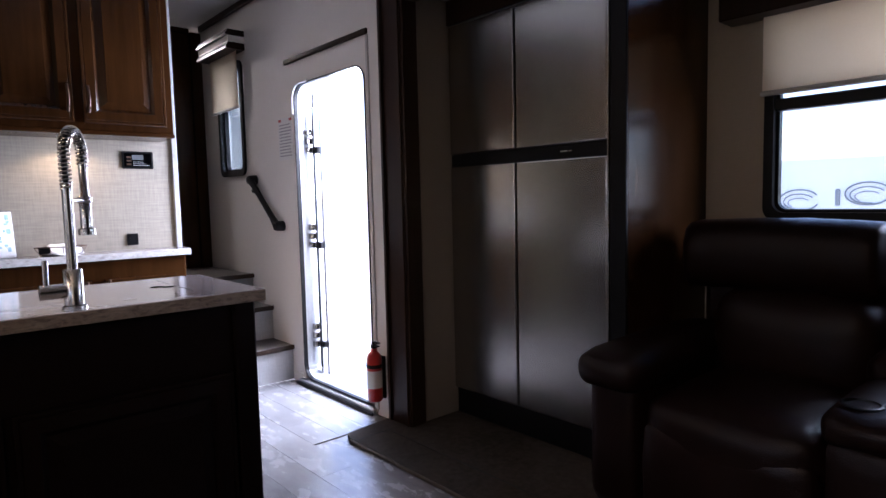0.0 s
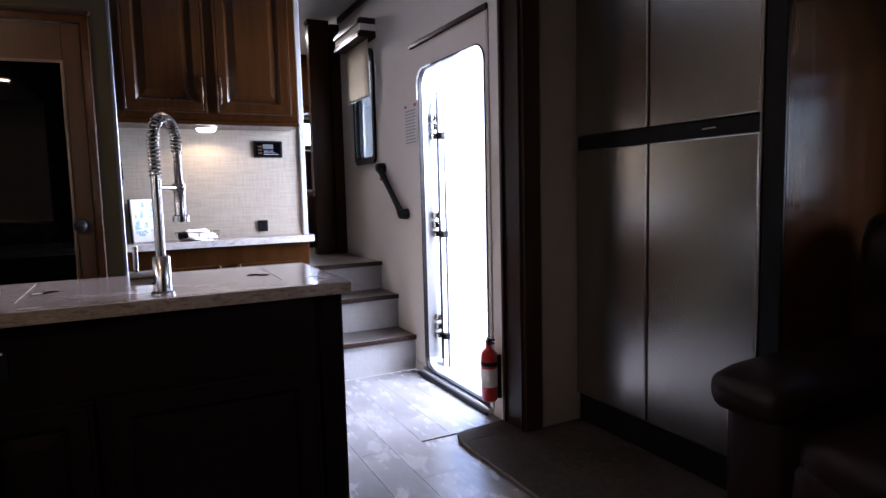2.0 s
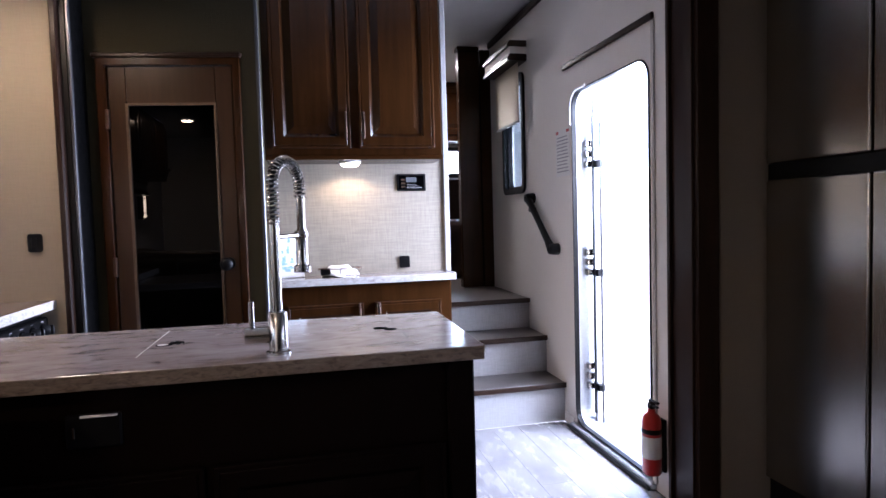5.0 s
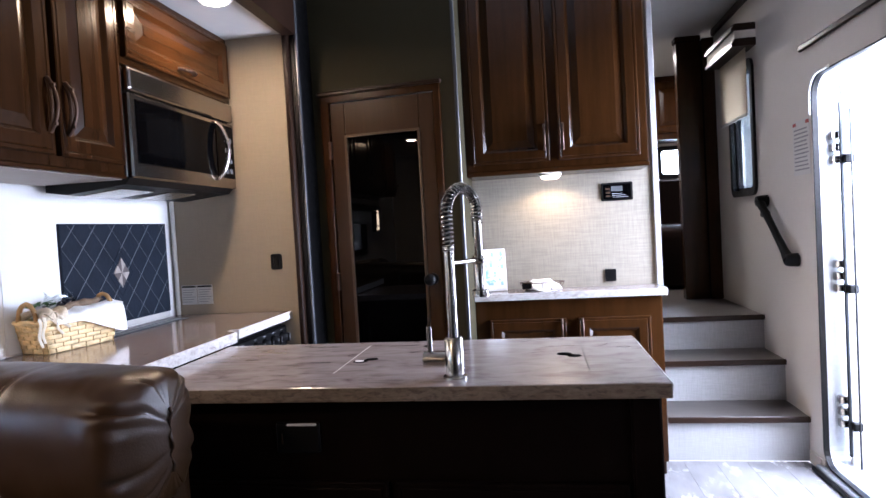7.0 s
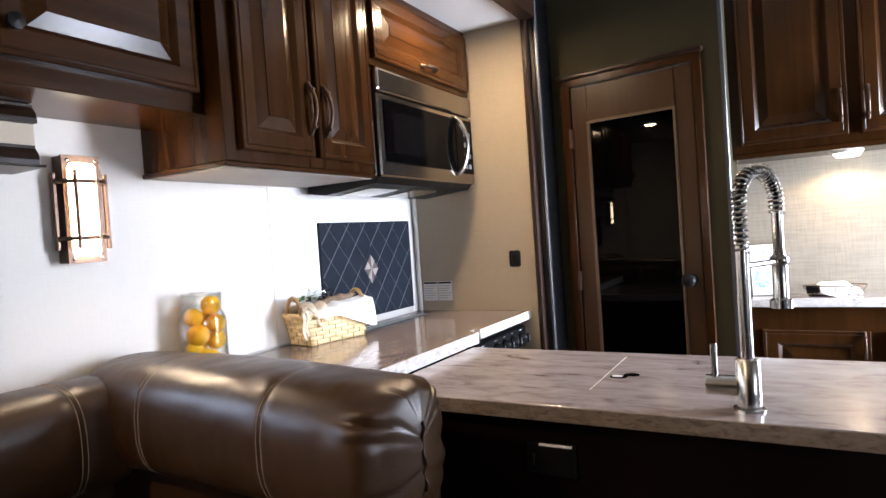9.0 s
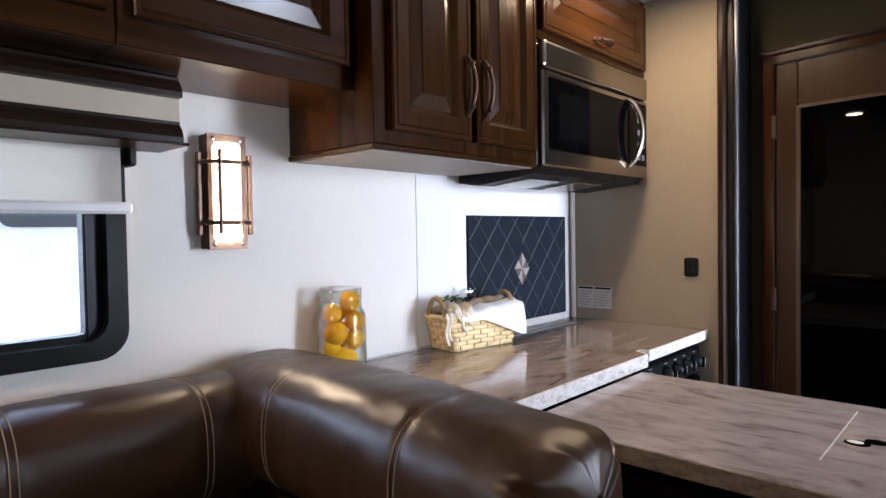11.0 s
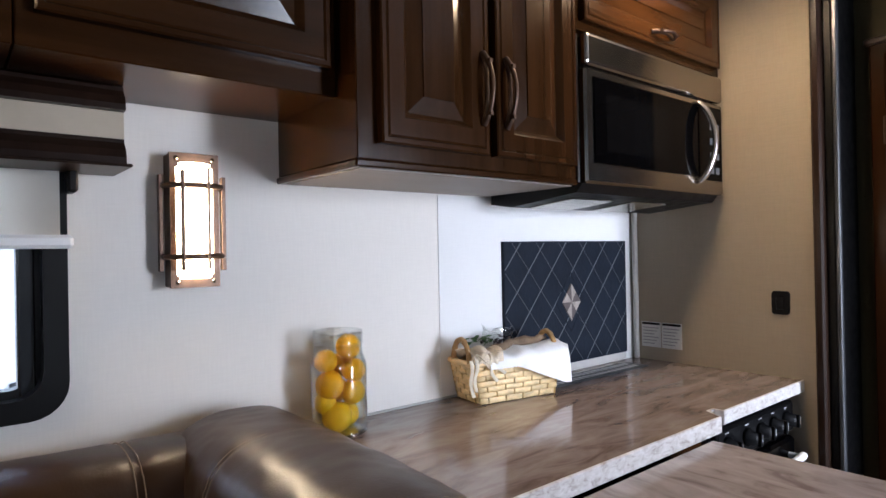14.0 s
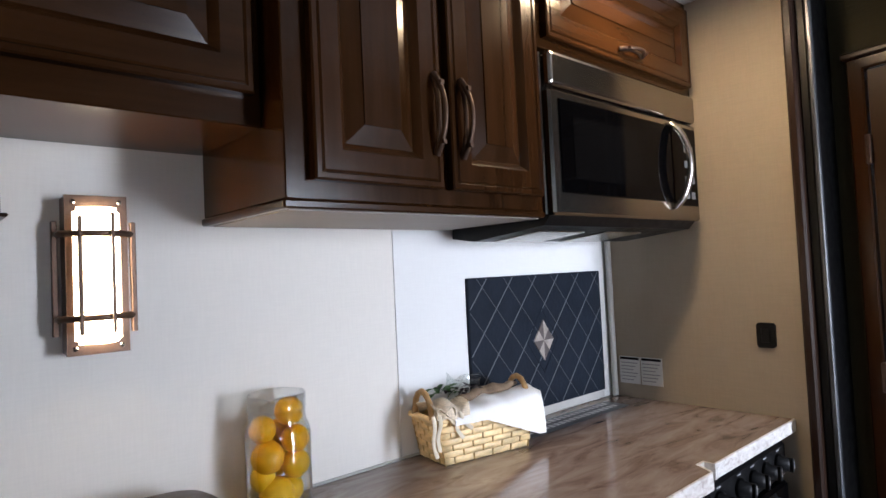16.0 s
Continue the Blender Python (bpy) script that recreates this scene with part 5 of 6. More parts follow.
carpet = thing("carpet", (1.5, 1.0, 0), "short brown-grey carpet with a bound front edge", "carpet", kind="structure")
bm = bmesh.new()
prism(bm, [(2.148, -1.19), (0.90, -1.19), (0.895, 2.90), (0.915, 2.955), (0.97, 2.97), (1.18, 2.985), (1.187, 2.80), (1.29, 2.798), (1.29, 2.812), (2.148, 2.812)], "Z", -0.004, 0.016)
part("pile", bm, CARPET, carpet)
part("seam_line", box(1.085, 1.093, -1.19, 2.86, 0.0158, 0.0172), material("dark_seam", (0.008, 0.007, 0.006), 0.95), carpet, "dark seam")
part("seam_line", box(0.905, 1.085, 2.855, 2.863, 0.0158, 0.0172), bpy.data.materials["dark_seam"], carpet, "dark seam")
part("bound_edge", box(0.888, 0.905, -1.19, 2.90, -0.004, 0.013, 0.004), material("carpet_binding", (0.07, 0.055, 0.045), 0.9), carpet, "dark bound edge")

# ---- refrigerator ----
FX = 1.48
fr = thing("refrigerator", (1.8, 2.33, 0.1), "four-door stainless steel refrigerator with a black centre rail", "refrigerator")
part("body", box(FX + 0.03, 2.12, 1.875, 2.805, 0.10, 1.985, 0.004), BLACK, fr)
for y0, y1 in ((1.885, 2.360), (2.370, 2.800)):
    for z0, z1 in ((0.155, 1.288), (1.350, 1.978)):
        part("door", box(FX, FX + 0.029, y0, y1, z0, z1, 0.006, seg=2), STEEL, fr, "brushed steel door")
part("centre_rail", box(FX + 0.012, FX + 0.0295, 1.882, 2.803, 1.289, 1.349, 0.002), BLACK, fr, "black centre rail")
part("badge", box(FX + 0.0095, FX + 0.0122, 2.06, 2.12, 1.315, 1.322, 0.001), CHROME, fr, "small bright badge bar")
part("edge_strip", box(FX - 0.006, FX + 0.0295, 1.872, 1.8835, 0.155, 1.978, 0.003), STEEL, fr, "steel edge strip")
part("bottom_grille", box(FX + 0.02, FX + 0.035, 1.885, 2.80, 0.02, 0.148, 0.002), BLACK, fr, "black bottom grille")
fs = thing("refrigerator_surround", (1.8, 1.83, 0.0), "dark stained wood cabinet panels round the refrigerator", "cabinet")
part("end_panel", box(FX + 0.012, SX - 0.002, 1.800, 1.820, 0.017, ETOP + 0.048, 0.003), WOOD, fs)
part("black_filler", box(FX - 0.002, FX + 0.011, 1.798, 1.870, 0.017, ETOP + 0.048, 0.003), BLACK, fs, "black filler strip")
part("top_panel", box(FX + 0.0, FX + 0.02, 1.872, 2.812, 1.987, ETOP + 0.048, 0.003), DARK, fs)

# shade over the sofa window
s2 = thing("roller_shade", (SX - 0.05, 1.05, 1.53), "cream roller shade over the sofa window, partly lowered", "window shade")
part("fabric", box(SX - 0.045, SX - 0.043, 0.50, 1.550, 1.540, 1.93), SHADE, s2)
part("bottom_bar", box(SX - 0.054, SX - 0.036, 0.49, 1.558, 1.524, 1.545, 0.006), WHITETRIM, s2)
v2 = thing("window_valance", (SX - 0.06, 1.05, 1.88), "dark wood valance over the sofa window", "valance")
part("band", box(SX - 0.13, SX - 0.001, 0.45, 1.70, 1.845, 2.02, 0.005), DARK, v2)

# ---- door wall things ----
va2 = thing("window_valance", (DX - 0.06, 4.8, 2.16), "dark wood banded valance box with a cream strip by the steps", "valance")
for z0, z1, d, mt in ((2.255, 2.295, 0.13, DARK), (2.212, 2.2545, 0.115, CREAM), (2.168, 2.2115, 0.13, DARK)):
    h_ = z1 - z0
    sl = 0.014 if mt is DARK else 0.0
    part("band", prism(bmesh.new(), [(DX - 0.001, z0), (DX - d, z0), (DX - d, z0 + 0.4 * h_), (DX - d + sl, z0 + 0.85 * h_), (DX - d + sl, z1), (DX - 0.001, z1)], "Y", 4.545, 5.09), mt, va2)
s3 = thing("roller_shade", (DX - 0.05, 4.8, 1.78), "cream roller shade half down over the stair window", "window shade")
part("fabric", box(DX - 0.047, DX - 0.045, 4.585, 5.06, 1.795, 2.17), SHADE, s3)
part("bottom_bar", box(DX - 0.054, DX - 0.038, 4.58, 5.065, 1.782, 1.80, 0.005), WHITETRIM, s3)

hr = thing("handrail", (DX - 0.05, 4.4, 1.1), "black sloping grab handle with two round end mounts", "handrail")
p0, p1 = Vector((DX - 0.045, 4.455, 1.288)), Vector((DX - 0.045, 4.087, 0.984))
part("grip", tube(bmesh.new(), [p0, p0.lerp(p1, 0.15), p0.lerp(p1, 0.5), p0.lerp(p1, 0.85), p1], 0.02, 12, radii=[0.026, 0.020, 0.018, 0.020, 0.028]), BLACK, hr, "", True)
for p, s in ((p0, 1), (p1, -1)):
    bm = lathe(bmesh.new(), ((0.0, -0.02), (0.026, -0.018), (0.032, 0.0), (0.034, 0.040), (0.0, 0.044)), p, 18, "X")
    part("end_mount", bm, BLACK, hr, "", True)
bm = lathe(bmesh.new(), ((0.0, -0.012), (0.015, -0.012), (0.017, 0.03), (0.0, 0.032)), p0.lerp(p1, 0.14) + Vector((0, 0, -0.03)), 12, "X")
part("pivot", bm, BLACK, hr, "", True)

nt_ = thing("notice_sheet", (DX - 0.002, 4.01, 1.4), "white printed notice sheet taped to the wall", "notice")
part("sheet", box(DX - 0.0025, DX - 0.0008, 3.915, 4.100, 1.395, 1.655), PAPER, nt_)
for k in range(11):
    part("text_bar", box(DX - 0.0034, DX - 0.0026, 3.93 + 0.006 * (k % 4), 4.085, 1.418 + k * 0.019, 1.425 + k * 0.019), PRINT, nt_)
for y0, y1 in ((3.92, 3.955), (4.06, 4.095)):
    part("red_mark", box(DX - 0.0034, DX - 0.0026, y0, y1, 1.632, 1.648), RED, nt_, "red corner mark")

ex_ = thing("fire_extinguisher", (DX - 0.055, 3.045, 0.10), "small red fire extinguisher with a white label on a wall bracket", "fire extinguisher")
ec = (DX - 0.055, 3.045, 0.105)
part("cylinder", lathe(bmesh.new(), ((0.0, 0.0), (0.034, 0.0), (0.039, 0.008), (0.039, 0.215), (0.033, 0.240), (0.016, 0.256), (0.014, 0.272), (0.0, 0.272)), ec, 24), RED, ex_, "", True)
part("label_band", lathe(bmesh.new(), ((0.0392, 0.07), (0.0396, 0.072), (0.0396, 0.158), (0.0392, 0.16)), ec, 24), PAPER, ex_, "white printed label", True)
bm = bmesh.new()
bm_box(bm, ec[0] - 0.012, ec[0] + 0.012, ec[1] - 0.014, ec[1] + 0.014, ec[2] + 0.270, ec[2] + 0.296, 0.004)
bm_box(bm, ec[0] - 0.008, ec[0] + 0.008, ec[1] - 0.05, ec[1] + 0.012, ec[2] + 0.302, ec[2] + 0.309, 0.002)
bm_box(bm, ec[0] - 0.008, ec[0] + 0.008, ec[1] - 0.045, ec[1] + 0.010, ec[2] + 0.284, ec[2] + 0.290, 0.002)
bm_box(bm, ec[0] - 0.006, ec[0] + 0.006, ec[1] - 0.002, ec[1] + 0.010, ec[2] + 0.288, ec[2] + 0.306)
part("valve_lever", bm, BLACK, ex_, "black lever")
part("bracket", box(DX - 0.016, DX - 0.001, 3.018, 3.072, 0.11, 0.33, 0.003), BLACK, ex_, "black wall bracket")
part("strap", lathe(bmesh.new(), ((0.0395, 0.172), (0.0408, 0.174), (0.0408, 0.190), (0.0395, 0.192)), ec, 24), BLACK, ex_, "black strap", True)

# hall and bedroom
wd = thing("wardrobe", (1.08, 5.5, 0.64), "dark brown wood wardrobe panel at the end of the hall", "wardrobe")
part("side_panel", box(0.955, 1.118, 5.36, 5.44, 0.637, 2.44, 0.003), WOOD, wd)
part("corner_trim", box(1.119, DX - 0.002, 5.33, 5.40, 0.637, TOP - 0.052, 0.004), WOOD, wd, "dark corner trim")
part("crown", box(0.945, 1.118, 5.345, 5.44, 2.441, 2.475, 0.004), WOOD, wd)
bo = thing("bedroom_cabinet", (1.2, 6.85, 1.95), "dark wood overhead cabinet in the bedroom", "cabinet")
part("body", box(0.55, 1.90, 6.65, 6.995, 1.93, TOP - 0.002, 0.003), WOOD, bo)
for x in (0.57, 1.02, 1.47):
    raised_door(bo, (x, 6.6495, 1.985), 0.42, 0.46, FACE_S, WOOD)
    bm = lathe(bmesh.new(), ((0.0, 0.0), (0.010, 0.0), (0.016, -0.018), (0.0, -0.024)), (x + 0.38, 6.629, 2.03), 12, "Y")
    part("knob", bm, CHROME, bo, "bright knob", True)
be = thing("bed", (1.2, 6.4, 0.64), "dark bed with a brown cover and tall headboard", "bed")
part("mattress", pad(0.6, 1.9, 5.95, 6.88, 0.64, 1.15, 0.06), LEATHER_RED, be, "", True)
part("headboard", box(0.56, 1.92, 6.90, 6.985, 0.64, 1.575, 0.01), ESPRESSO, be, "tall dark headboard")

# ---- counter things ----
THICK = clear("thick_clear_glass", 0.02, 1.45)
jx, jy, jz = -1.658, 2.180, 0.9052
JS = 0.94
jar = thing("jar", (jx, jy, jz), "clear faceted glass jar filled with oranges and lemons", "jar")
bm = bmesh.new()
prof = [(0.058, 0.006), (0.0635, 0.016), (0.0640, 0.158), (0.0615, 0.170), (0.0535, 0.187), (0.0530, 0.208), (0.0515, 0.208), (0.0520, 0.187), (0.0600, 0.169), (0.0624, 0.157), (0.0618, 0.017), (0.0565, 0.0075)]
lathe(bm, [(r, z * JS) for r, z in prof], (jx, jy, jz), 40)
for v in bm.verts:
    a = math.atan2(v.co.y - jy, v.co.x - jx)
    flat_ = 1 - 0.035 * abs(math.sin(4 * a)) * min(1.0, max(0.0, (0.172 - (v.co.z - jz)) / 0.02))
    v.co.x, v.co.y = jx + (v.co.x - jx) * flat_, jy + (v.co.y - jy) * flat_
part("body", bm, GLASS, jar, "clear faceted glass wall")
part("base", lathe(bmesh.new(), ((0.0, 0.0), (0.058, 0.0), (0.062, 0.005), (0.0, 0.0055)), (jx, jy, jz), 14), THICK, jar, "thick glass base")
bm = bmesh.new()
rings = []
for k in range(40):
    t = 2 * math.pi * k / 40
    notch = 0.006 * math.exp(-((math.sin((t - 5.6) / 2)) / 0.10) ** 2)
    rings.append([(jx + r * math.cos(t), jy + r * math.sin(t), jz + (z - (notch if z > 0.22 else 0)) * JS) for r, z in ((0.0528, 0.2085), (0.0560, 0.2100), (0.0545, 0.2140), (0.0548, 0.238), (0.0528, 0.240), (0.0518, 0.215), (0.0512, 0.2085))])
ring_sweep(bm, rings, loop=True)
part("rim", bm, GLASS, jar, "rolled glass rim")


def fruit(at, r, mat, name, label, seed, pole=0.0):
    bm = bmesh.new()
    bmesh.ops.create_icosphere(bm, subdivisions=4, radius=r)
    ax = Vector((math.sin(seed * 2.3), math.cos(seed * 3.1), math.sin(seed * 1.7))).normalized()
    for v in bm.verts:
        n_ = v.co.normalized()
        k = abs(n_.dot(ax))
        v.co *= 1 + pole * k ** 8 - 0.05 * math.exp(-((1 - n_.dot(ax)) / 0.01)) + 0.015 * noise.noise(n_ * 2.5 + Vector((seed, 0, 0)))
        v.co += Vector(at)
    ob = solid(name, bm, mat, label, "fruit", group="fruit in the jar", smooth=True)
    bm = lathe(bmesh.new(), ((0.0, -0.001), (0.0035, 0.0), (0.002, 0.0015), (0.0, 0.002)), Vector(at) + ax * r * 0.96, 8)
    part("stem_scar", bm, GREEN, ob)
    return ob


side_x, side_y = 0.476, 0.879        # across the jar; its front lies towards (0.879, -0.476)
for u_, w_, dz_, r_, m_, nm in ((0.0225, 0.002, 0.201, 0.0275, CITRUS, "orange"), (-0.0275, 0.012, 0.170, 0.0255, CITRUS, "orange"), (0.0320, 0.008, 0.146, 0.0265, CITRUS, "orange"),
                                (-0.0190, 0.018, 0.116, 0.0310, CITRUS, "orange"), (0.0310, 0.006, 0.095, 0.0265, LEMON, "lemon"), (-0.0300, 0.014, 0.0745, 0.0235, LEMON, "lemon"),
                                (-0.0050, 0.014, 0.0400, 0.0330, LEMON, "lemon"), (0.004, -0.030, 0.152, 0.0270, CITRUS, "orange"), (-0.006, -0.031, 0.092, 0.0270, LEMON, "lemon"), (0.018, -0.028, 0.0345, 0.0270, LEMON, "lemon")):
    at_ = (jx + side_x * u_ + 0.879 * w_, jy + side_y * u_ - 0.476 * w_, jz + dz_ * JS)
    fruit(at_, r_, m_, nm, "yellow lemon piled in the glass jar" if nm == "lemon" else "bright orange piled in the glass jar", dz_ * 90, 0.12 if nm == "lemon" else 0.0)

# wicker basket, turned a little on the counter
BK = pose(-1.642, 2.690, 0.9054, 0, 0, -10)
bk = thing("basket", (-1.642, 2.690, 0.9054), "pale woven wicker basket lined with a white cloth", "basket")
L, W, H = 0.240, 0.112, 0.104      # along the wall, across, high
rows_n, NL, NW = 7, 9, 5
perim = [(-L / 2 + L * k / NL, -W / 2) for k in range(NL)] + [(L / 2, -W / 2 + W * k / NW) for k in range(NW)] + [(L / 2 - L * k / NL, W / 2) for k in range(NL)] + [(-L / 2, W / 2 - W * k / NW) for k in range(NW)]
for r in range(rows_n):
    z = 0.0095 + (H - 0.018) * r / (rows_n - 1)
    fl, fv = 1 + 0.17 * z / H, 1 + 0.07 * z / H
    pts = []
    for k, (u, v) in enumerate(perim + perim[:1]):
        o_ = 0.0022 * (1 if (k + r) % 2 else -1)
        nx_, ny_ = (0, -1) if abs(v + W / 2) < 1e-6 else (0, 1) if abs(v - W / 2) < 1e-6 else (1, 0) if u > 0 else (-1, 0)
        pts.append(Vector(((v + ny_ * o_) * fv, (u + nx_ * o_) * fl, z)))
    bm = bmesh.new()
    tube(bm, pts, 0.0020, 8, flat=3.7)
    bm.transform(BK)
    part("weave_strand", bm, WICKER, bk)
for k, (u, v) in enumerate(perim):
    bm = tube(bmesh.new(), [Vector((v, u, 0.0)), Vector((v * 1.07, u * 1.17, H))], 0.0024, 6)
    bm.transform(BK)
    part("stake", bm, STAKE, bk)
bm = bmesh.new()
tube(bm, [Vector((v * 1.085, u * 1.18, H)) for u, v in perim + perim[:1]], 0.0075, 8)
bm.transform(BK)
part("rim", bm, WICKER, bk, "wrapped rim", True)
part("bottom", (lambda b: (b.transform(BK), b)[1])(box(-W / 2, W / 2, -L / 2, L / 2, 0.001, 0.006)), WICKER, bk)
for s in (-1, 1):
    bm = bmesh.new()
    pts = [Vector((0.040 * math.cos(a), s * (L * 0.59), H - 0.002 + 0.062 * math.sin(a))) for a in (math.pi * k / 14 for k in range(15))]
    tube(bm, pts, 0.0065, 8, radii=[0.0078 if k % 2 else 0.0066 for k in range(15)])
    bm.transform(BK)
    part("handle", bm, WICKER_DARK, bk, "brown wrapped wicker loop handle", True)


def cloth_sheet(seed, u0, u1, v0, v1, nu, nv, fn):
    bm = bmesh.new()
    g = [[bm.verts.new(fn(u0 + (u1 - u0) * i / nu, v0 + (v1 - v0) * j / nv)) for j in range(nv + 1)] for i in range(nu + 1)]
    for i in range(nu):
        for j in range(nv):
            bm.faces.new((g[i][j], g[i + 1][j], g[i + 1][j + 1], g[i][j + 1]))
    for _ in range(5):
        bmesh.ops.smooth_vert(bm, verts=[v for v in bm.verts if not v.is_boundary], factor=0.5, use_axis_x=True, use_axis_y=True, use_axis_z=True)
    bmesh.ops.solidify(bm, geom=bm.faces[:], thickness=0.002)
    return bm


def liner(u, v):
    """u runs along the basket, v across from inside to outside over the front rim; a corner hangs over one end."""
    k = min(1.0, max(0.0, (u + 0.015) / 0.155))
    loose = 1 - 0.75 * k
    fold = loose * (0.004 * math.sin(u * 88) + 0.004 * math.sin(u * 41 + 1))
    edge = W / 2 * 1.10
    drop = 0.012 + 0.060 * k
    crown = 0.034 + 0.012 * k
    if v < 0.5:
        t = v / 0.5
        return Vector((-0.035 + (edge + 0.019) * t, u, H - 0.010 + crown * math.sin(0.5 + t * 1.75) + fold * 0.8))
    t = (v - 0.5) / 0.5
    top = H - 0.010 + crown * math.sin(2.25)
    return Vector((edge + 0.006 + 0.012 * math.sin(t * 1.6) + fold * 0.6, u, top + fold * 0.8 * (1 - t) - (top - H + drop) * t))


bm = cloth_sheet(1, -L / 2 * 0.86, L / 2 * 1.34, 0, 1, 60, 18, liner)
bm.transform(BK)
solid("napkin", bm, CLOTH, "white cotton napkin draped over the basket rim", "napkin", smooth=True)


def corner_wrap(u, v):
    """Natural burlap bunched round one corner of the basket."""
    wob = 0.006 * noise.noise(Vector((u * 40, v * 4, 3)))
    x_ = -0.045 + (W / 2 * 1.10 + 0.055) * min(1.0, v / 0.6)
    z_ = H + 0.010 + 0.024 * math.sin(min(1.0, v / 0.6) * 2.4) - max(0.0, v - 0.6) * 0.075
    return Vector((x_ + wob, u, z_ + 0.010 * math.sin(u * 120 + v * 4) + wob))


bm = cloth_sheet(2, -L / 2 * 1.20, -L / 2 * 0.50, 0, 1, 22, 16, corner_wrap)
bm.transform(BK)
solid("burlap_cloth", bm, BURLAP, "natural burlap cloth bunched at the basket's corner", "cloth", smooth=True)


def leaves(seed, count, y0, y1, z0, size):
    bm = bmesh.new()
    rr = random.Random(seed)
    for k in range(count):
        a = rr.uniform(0, 6.28)
        c = Vector((rr.uniform(-0.06, 0.015), rr.uniform(y0, y1), z0 + rr.uniform(0, 0.014)))
        d = Vector((math.cos(a), math.sin(a), rr.uniform(0.1, 0.8))).normalized() * rr.uniform(size * 0.6, size)
        sd = d.cross(Vector((0, 0, 1))).normalized() * size * 0.24
        up = Vector((0, 0, 0.004))
        vs = [bm.verts.new(p) for p in (c, c + d * 0.35 + sd + up, c + d * 0.7 + sd * 0.7 + up, c + d, c + d * 0.7 - sd * 0.7 + up, c + d * 0.35 - sd + up)]
        bm.faces.new(vs)
    bmesh.ops.solidify(bm, geom=bm.faces[:], thickness=0.0008)
    bm.transform(BK)
    return bm


solid("greenery", leaves(11, 14, -0.125, -0.05, H + 0.036, 0.036), GREEN, "sprig of green leaves in the basket", "plant", kind="stuff")
solid("dark_foliage", leaves(5, 16, -0.06, 0.02, H + 0.032, 0.030), WINE, "dark wine-coloured leaves in the basket", "plant", kind="stuff")
bm = bmesh.new()
pts = [Vector((0.004 + 0.008 * math.sin(k * 0.9), -0.050 + 0.190 * k / 12, H + 0.030 + 0.014 * k / 12 + 0.003 * math.sin(k * 2.0))) for k in range(13)]
tube(bm, pts, 0.009, 8, radii=[0.005 + 0.009 * math.sin(math.pi * min(1.0, (k + 1) / 13)) for k in range(13)])
bm.transform(BK)
solid("branch", bm, BRANCH, "dry brown branch lying on the cloth", "branch", smooth=True)
bow = thing("ribbon_bow", BK @ Vector((W * 0.60, -L * 0.56, H)), "cream ribbon bow tied at the basket's corner", "ribbon")
for s, drop, sway in ((-0.012, 0.092, 0.004), (0.004, 0.080, -0.004), (0.042, 0.060, 0.022), (0.060, 0.042, 0.030)):
    pts = [Vector((W * 0.625 + 0.006 * math.sin(k * 0.8), -L * 0.60 + s + sway * (k / 9) ** 1.5, H + 0.016 - drop * k / 9)) for k in range(10)]
    bm = tube(bmesh.new(), pts, 0.0050, 6, flat=0.3)
    bm.transform(BK)
    part("tail", bm, RIBBON, bow, "", True)
for s in (-1, 1):
    pts = [Vector((W * 0.63, -L * 0.52 + s * 0.026 * math.sin(a) * (1 if a < 3.14 else 0.8), H + 0.018 + 0.013 * math.sin(2 * a))) for a in (math.pi * k / 12 for k in range(13))]
    bm = tube(bmesh.new(), pts, 0.0055, 6, flat=0.35)
    bm.transform(BK)
    part("loop", bm, RIBBON, bow, "", True)


def film_sheet(u, v):
    return Vector((-0.045 + 0.012 * noise.noise(Vector((u * 22, v * 3, 7))), u, H + 0.02 + v * (0.055 + 0.03 * noise.noise(Vector((u * 30, 2, 1))))))


bm = cloth_sheet(4, -0.045, 0.055, 0, 1, 14, 8, film_sheet)
bm.transform(BK)
solid("clear_wrap", bm, GLASS, "crumpled clear wrapping film standing in the basket", "wrapping")
# printed sheet lying on the stove cover
ps = thing("stove_label", (-1.60, 3.05, 0.905), "grey printed instruction strip lying on the counter", "label")
part("sheet", box(-1.690, -1.600, 2.86, 3.33, 0.9052, 0.9058), material("grey_label_sheet", (0.040, 0.040, 0.046), 0.35, spread=0.05, scale=(30, 30, 30)), ps)
for k in range(2):
    for j in range(18):
        part("text_bar", box(-1.680 + 0.035 * k, -1.660 + 0.035 * k, 2.88 + 0.024 * j, 2.895 + 0.024 * j, 0.9057, 0.9062), PAPER, ps)

# ---- outside: parked trailers ----


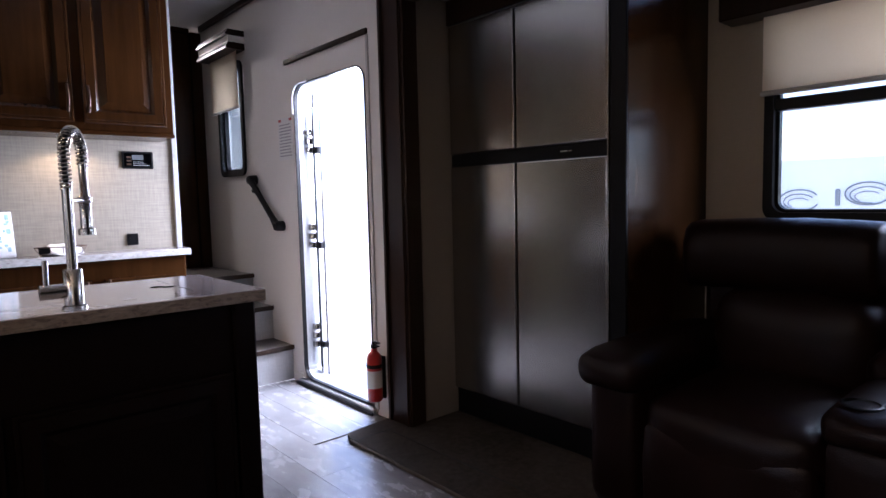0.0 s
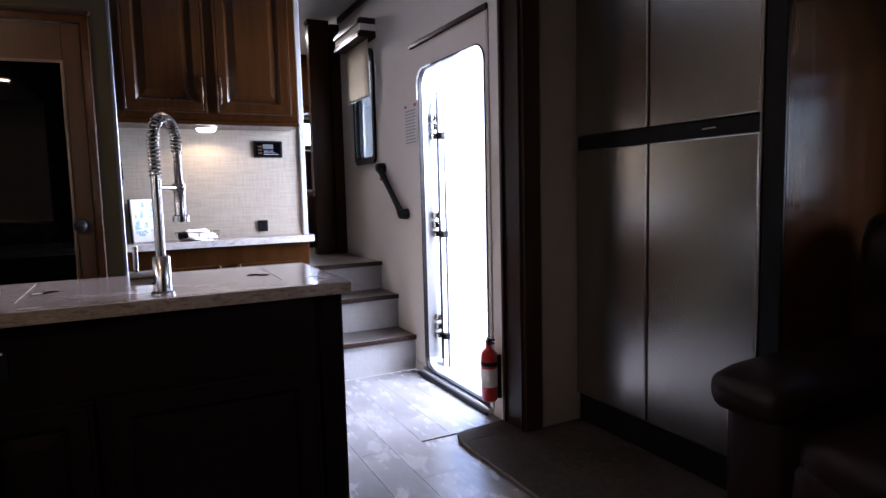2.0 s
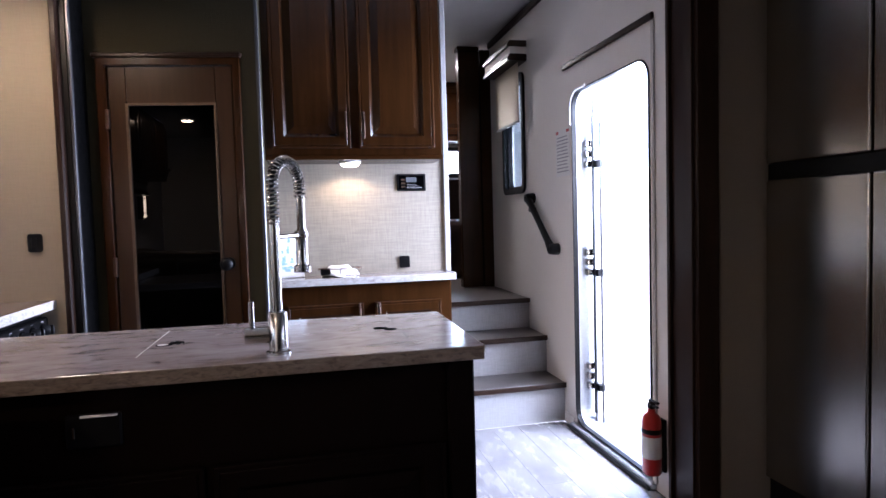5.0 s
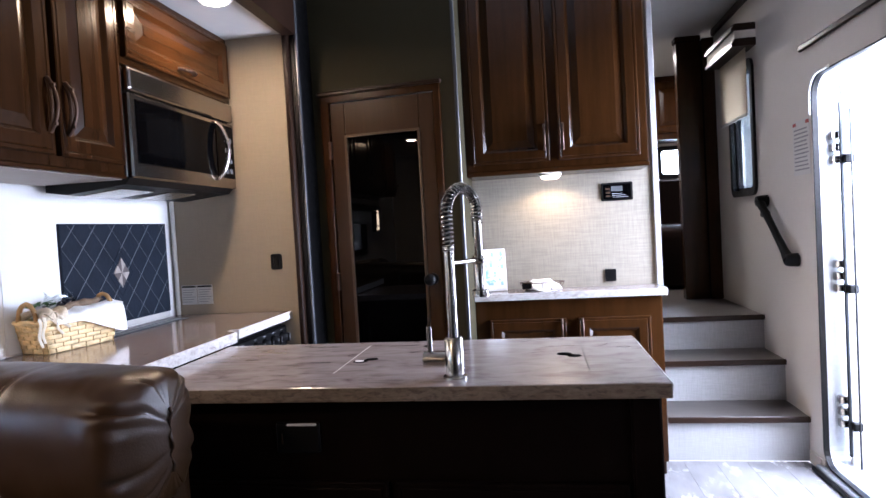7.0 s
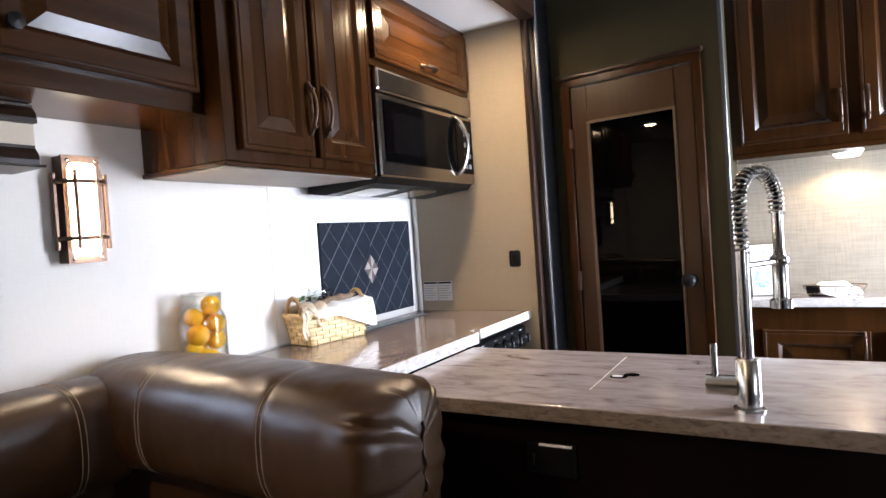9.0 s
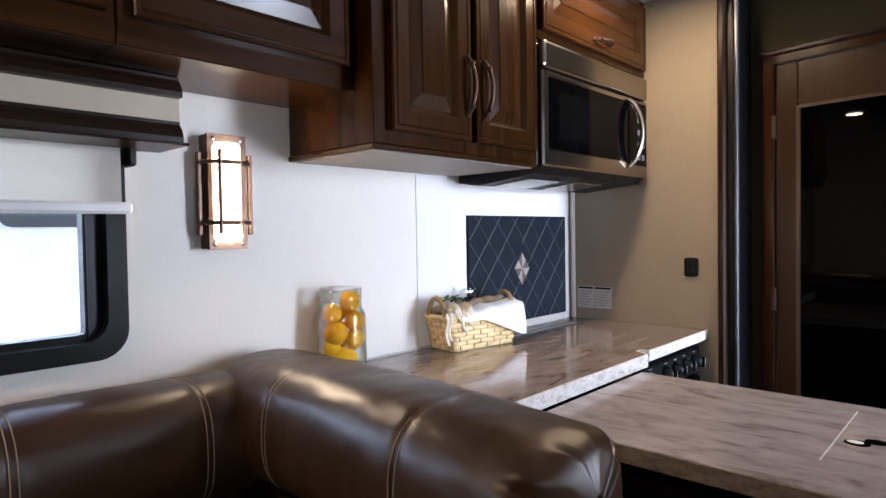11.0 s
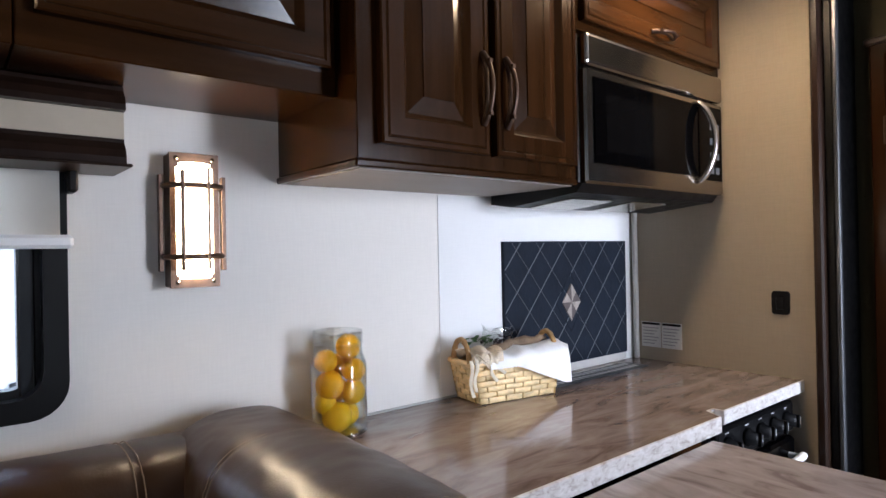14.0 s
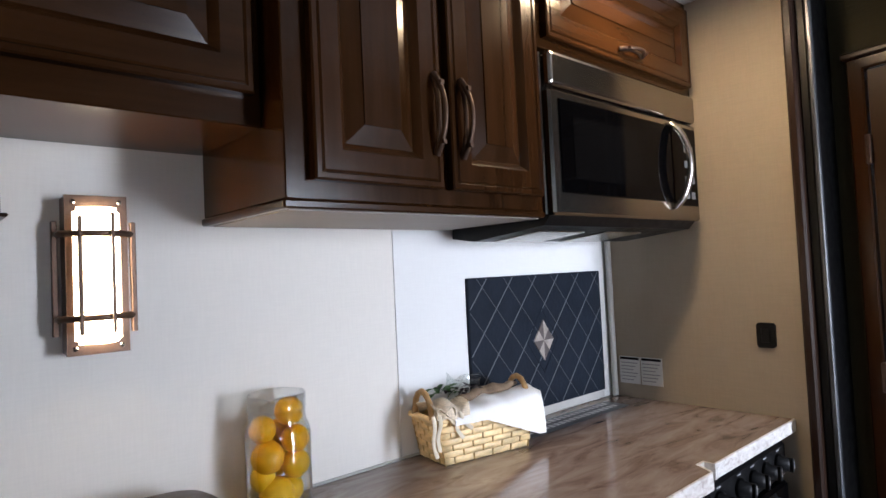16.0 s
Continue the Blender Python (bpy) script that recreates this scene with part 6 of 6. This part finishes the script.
def trailer(x, y, length, label, turn, graphic=False):
    m = pose(x, y, -0.9, 0, 0, turn)
    tr = thing("travel_trailer", (x, y, -0.9), label, "trailer", group="parked trailers")

    def add(name, bm, mat, lab="", parent=None, smooth=False):
        bm.transform(m)
        return part(name, bm, mat, parent or tr, lab, smooth)
    add("body", box(-length / 2, length / 2, -1.2, 1.2, 0.55, 3.3, 0.12, seg=3), RVWHITE)
    add("skirt", box(-length / 2 + 0.1, length / 2 - 0.1, -1.21, 1.21, 0.5, 0.9, 0.02), RVGREY, "grey lower skirt")
    for cx, w2, cz_ in () if graphic else ((-0.95, 0.66, 1.69), (1.20, 0.68, 1.90)):
        for k in range(3):
            ring = [Vector((cx + (w2 - 0.15 * k) * math.cos(a), -1.215, cz_ + (0.40 - 0.11 * k) * math.sin(a) - 0.05 * k)) for a in (2 * math.pi * q / 28 + 0.5 for q in range(25 - 4 * k))]
            add("swoosh", tube(bmesh.new(), ring, 0.06 - 0.012 * k, 6, flat=0.5), RVGREY, "grey swoosh graphic")
    if graphic:
        bm = prism(bmesh.new(), [(1.005, 0.915), (1.0, 0.983), (1.43, 1.068), (1.97, 1.12), (2.7, 1.16), (2.7, 0.97), (1.93, 0.963)], "Y", -1.225, -1.19)
        add("side_graphic", bm, GRAPHIC, "dark grey wedge graphic")
        bm = prism(bmesh.new(), round_rect(1.62, 2.6, 2.29, 2.92, 0.12), "Y", -1.235, -1.19)
        add("window", bm, GRAPHIC, "dark rounded window")
    for wx in () if graphic else (0.3,):
        w_ = add("window", box(wx - 0.08, wx + 0.08, -1.235, -1.19, 1.47, 2.08, 0.03), RVGREY, "grey tinted window")
    for wx in (0.2, 1.1):
        bm = lathe(bmesh.new(), ((0.0, -0.12), (0.30, -0.12), (0.36, -0.06), (0.36, 0.06), (0.30, 0.12), (0.0, 0.12)), (wx, -1.05, 0.36), 20, "Y")
        w_ = add("wheel", bm, BLACK, "black tyre")
        bm = lathe(bmesh.new(), ((0.0, -0.14), (0.18, -0.135), (0.20, -0.118), (0.0, -0.118)), (wx, -1.05, 0.36), 16, "Y")
        add("rim", bm, CHROME, "metal rim", w_)
    add("hitch", box(-length / 2 - 0.9, -length / 2 + 0.2, -0.12, 0.12, 0.45, 0.58, 0.02), BLACK)
    return tr


trailer(26, 8, 8.5, "white parked travel trailer with grey swoosh graphics", -84)
trailer(25, 17.5, 8.0, "white parked travel trailer with grey swoosh graphics", -96)
trailer(27, 29, 8.5, "white parked travel trailer with grey swoosh graphics", -70)
trailer(-9, 1.0, 8.0, "white parked travel trailer with a dark wedge graphic", 90, True)

# ---- floor planks, one by one ----
rp = random.Random(3)
plank_meshes = {}
PW, PL = 0.150, 0.92
bounds = (-1.05, 0.889, -0.4, 4.02)
x = bounds[0]
col = 0
while x < 1.19:
    y = bounds[2] - (col % 3) * PL / 3
    x1 = min(x + PW, 1.186)
    while y < 4.02:
        y0, y1 = max(y, bounds[2]), min(y + PL, 4.024)
        top = 2.99
        if x1 > 0.889 and y0 < top:
            y0 = max(y0, top)
        if y1 - y0 > 0.04:
            w_, l_ = round(x1 - x - 0.0007, 4), round(y1 - y0 - 0.0007, 4)
            key = (w_, l_)
            if key not in plank_meshes:
                bm = bmesh.new()
                bm_box(bm, 0, w_, 0, l_, -0.0055, 0.0, 0.0004)
                plank_meshes[key] = finish(bm, "plank", PLANK)
            ob = new("plank", plank_meshes[key])
            ob.location = (x + 0.0008, y0 + 0.0008, 0)
            ob.parent = floor
        y += PL
    x += PW
    col += 1
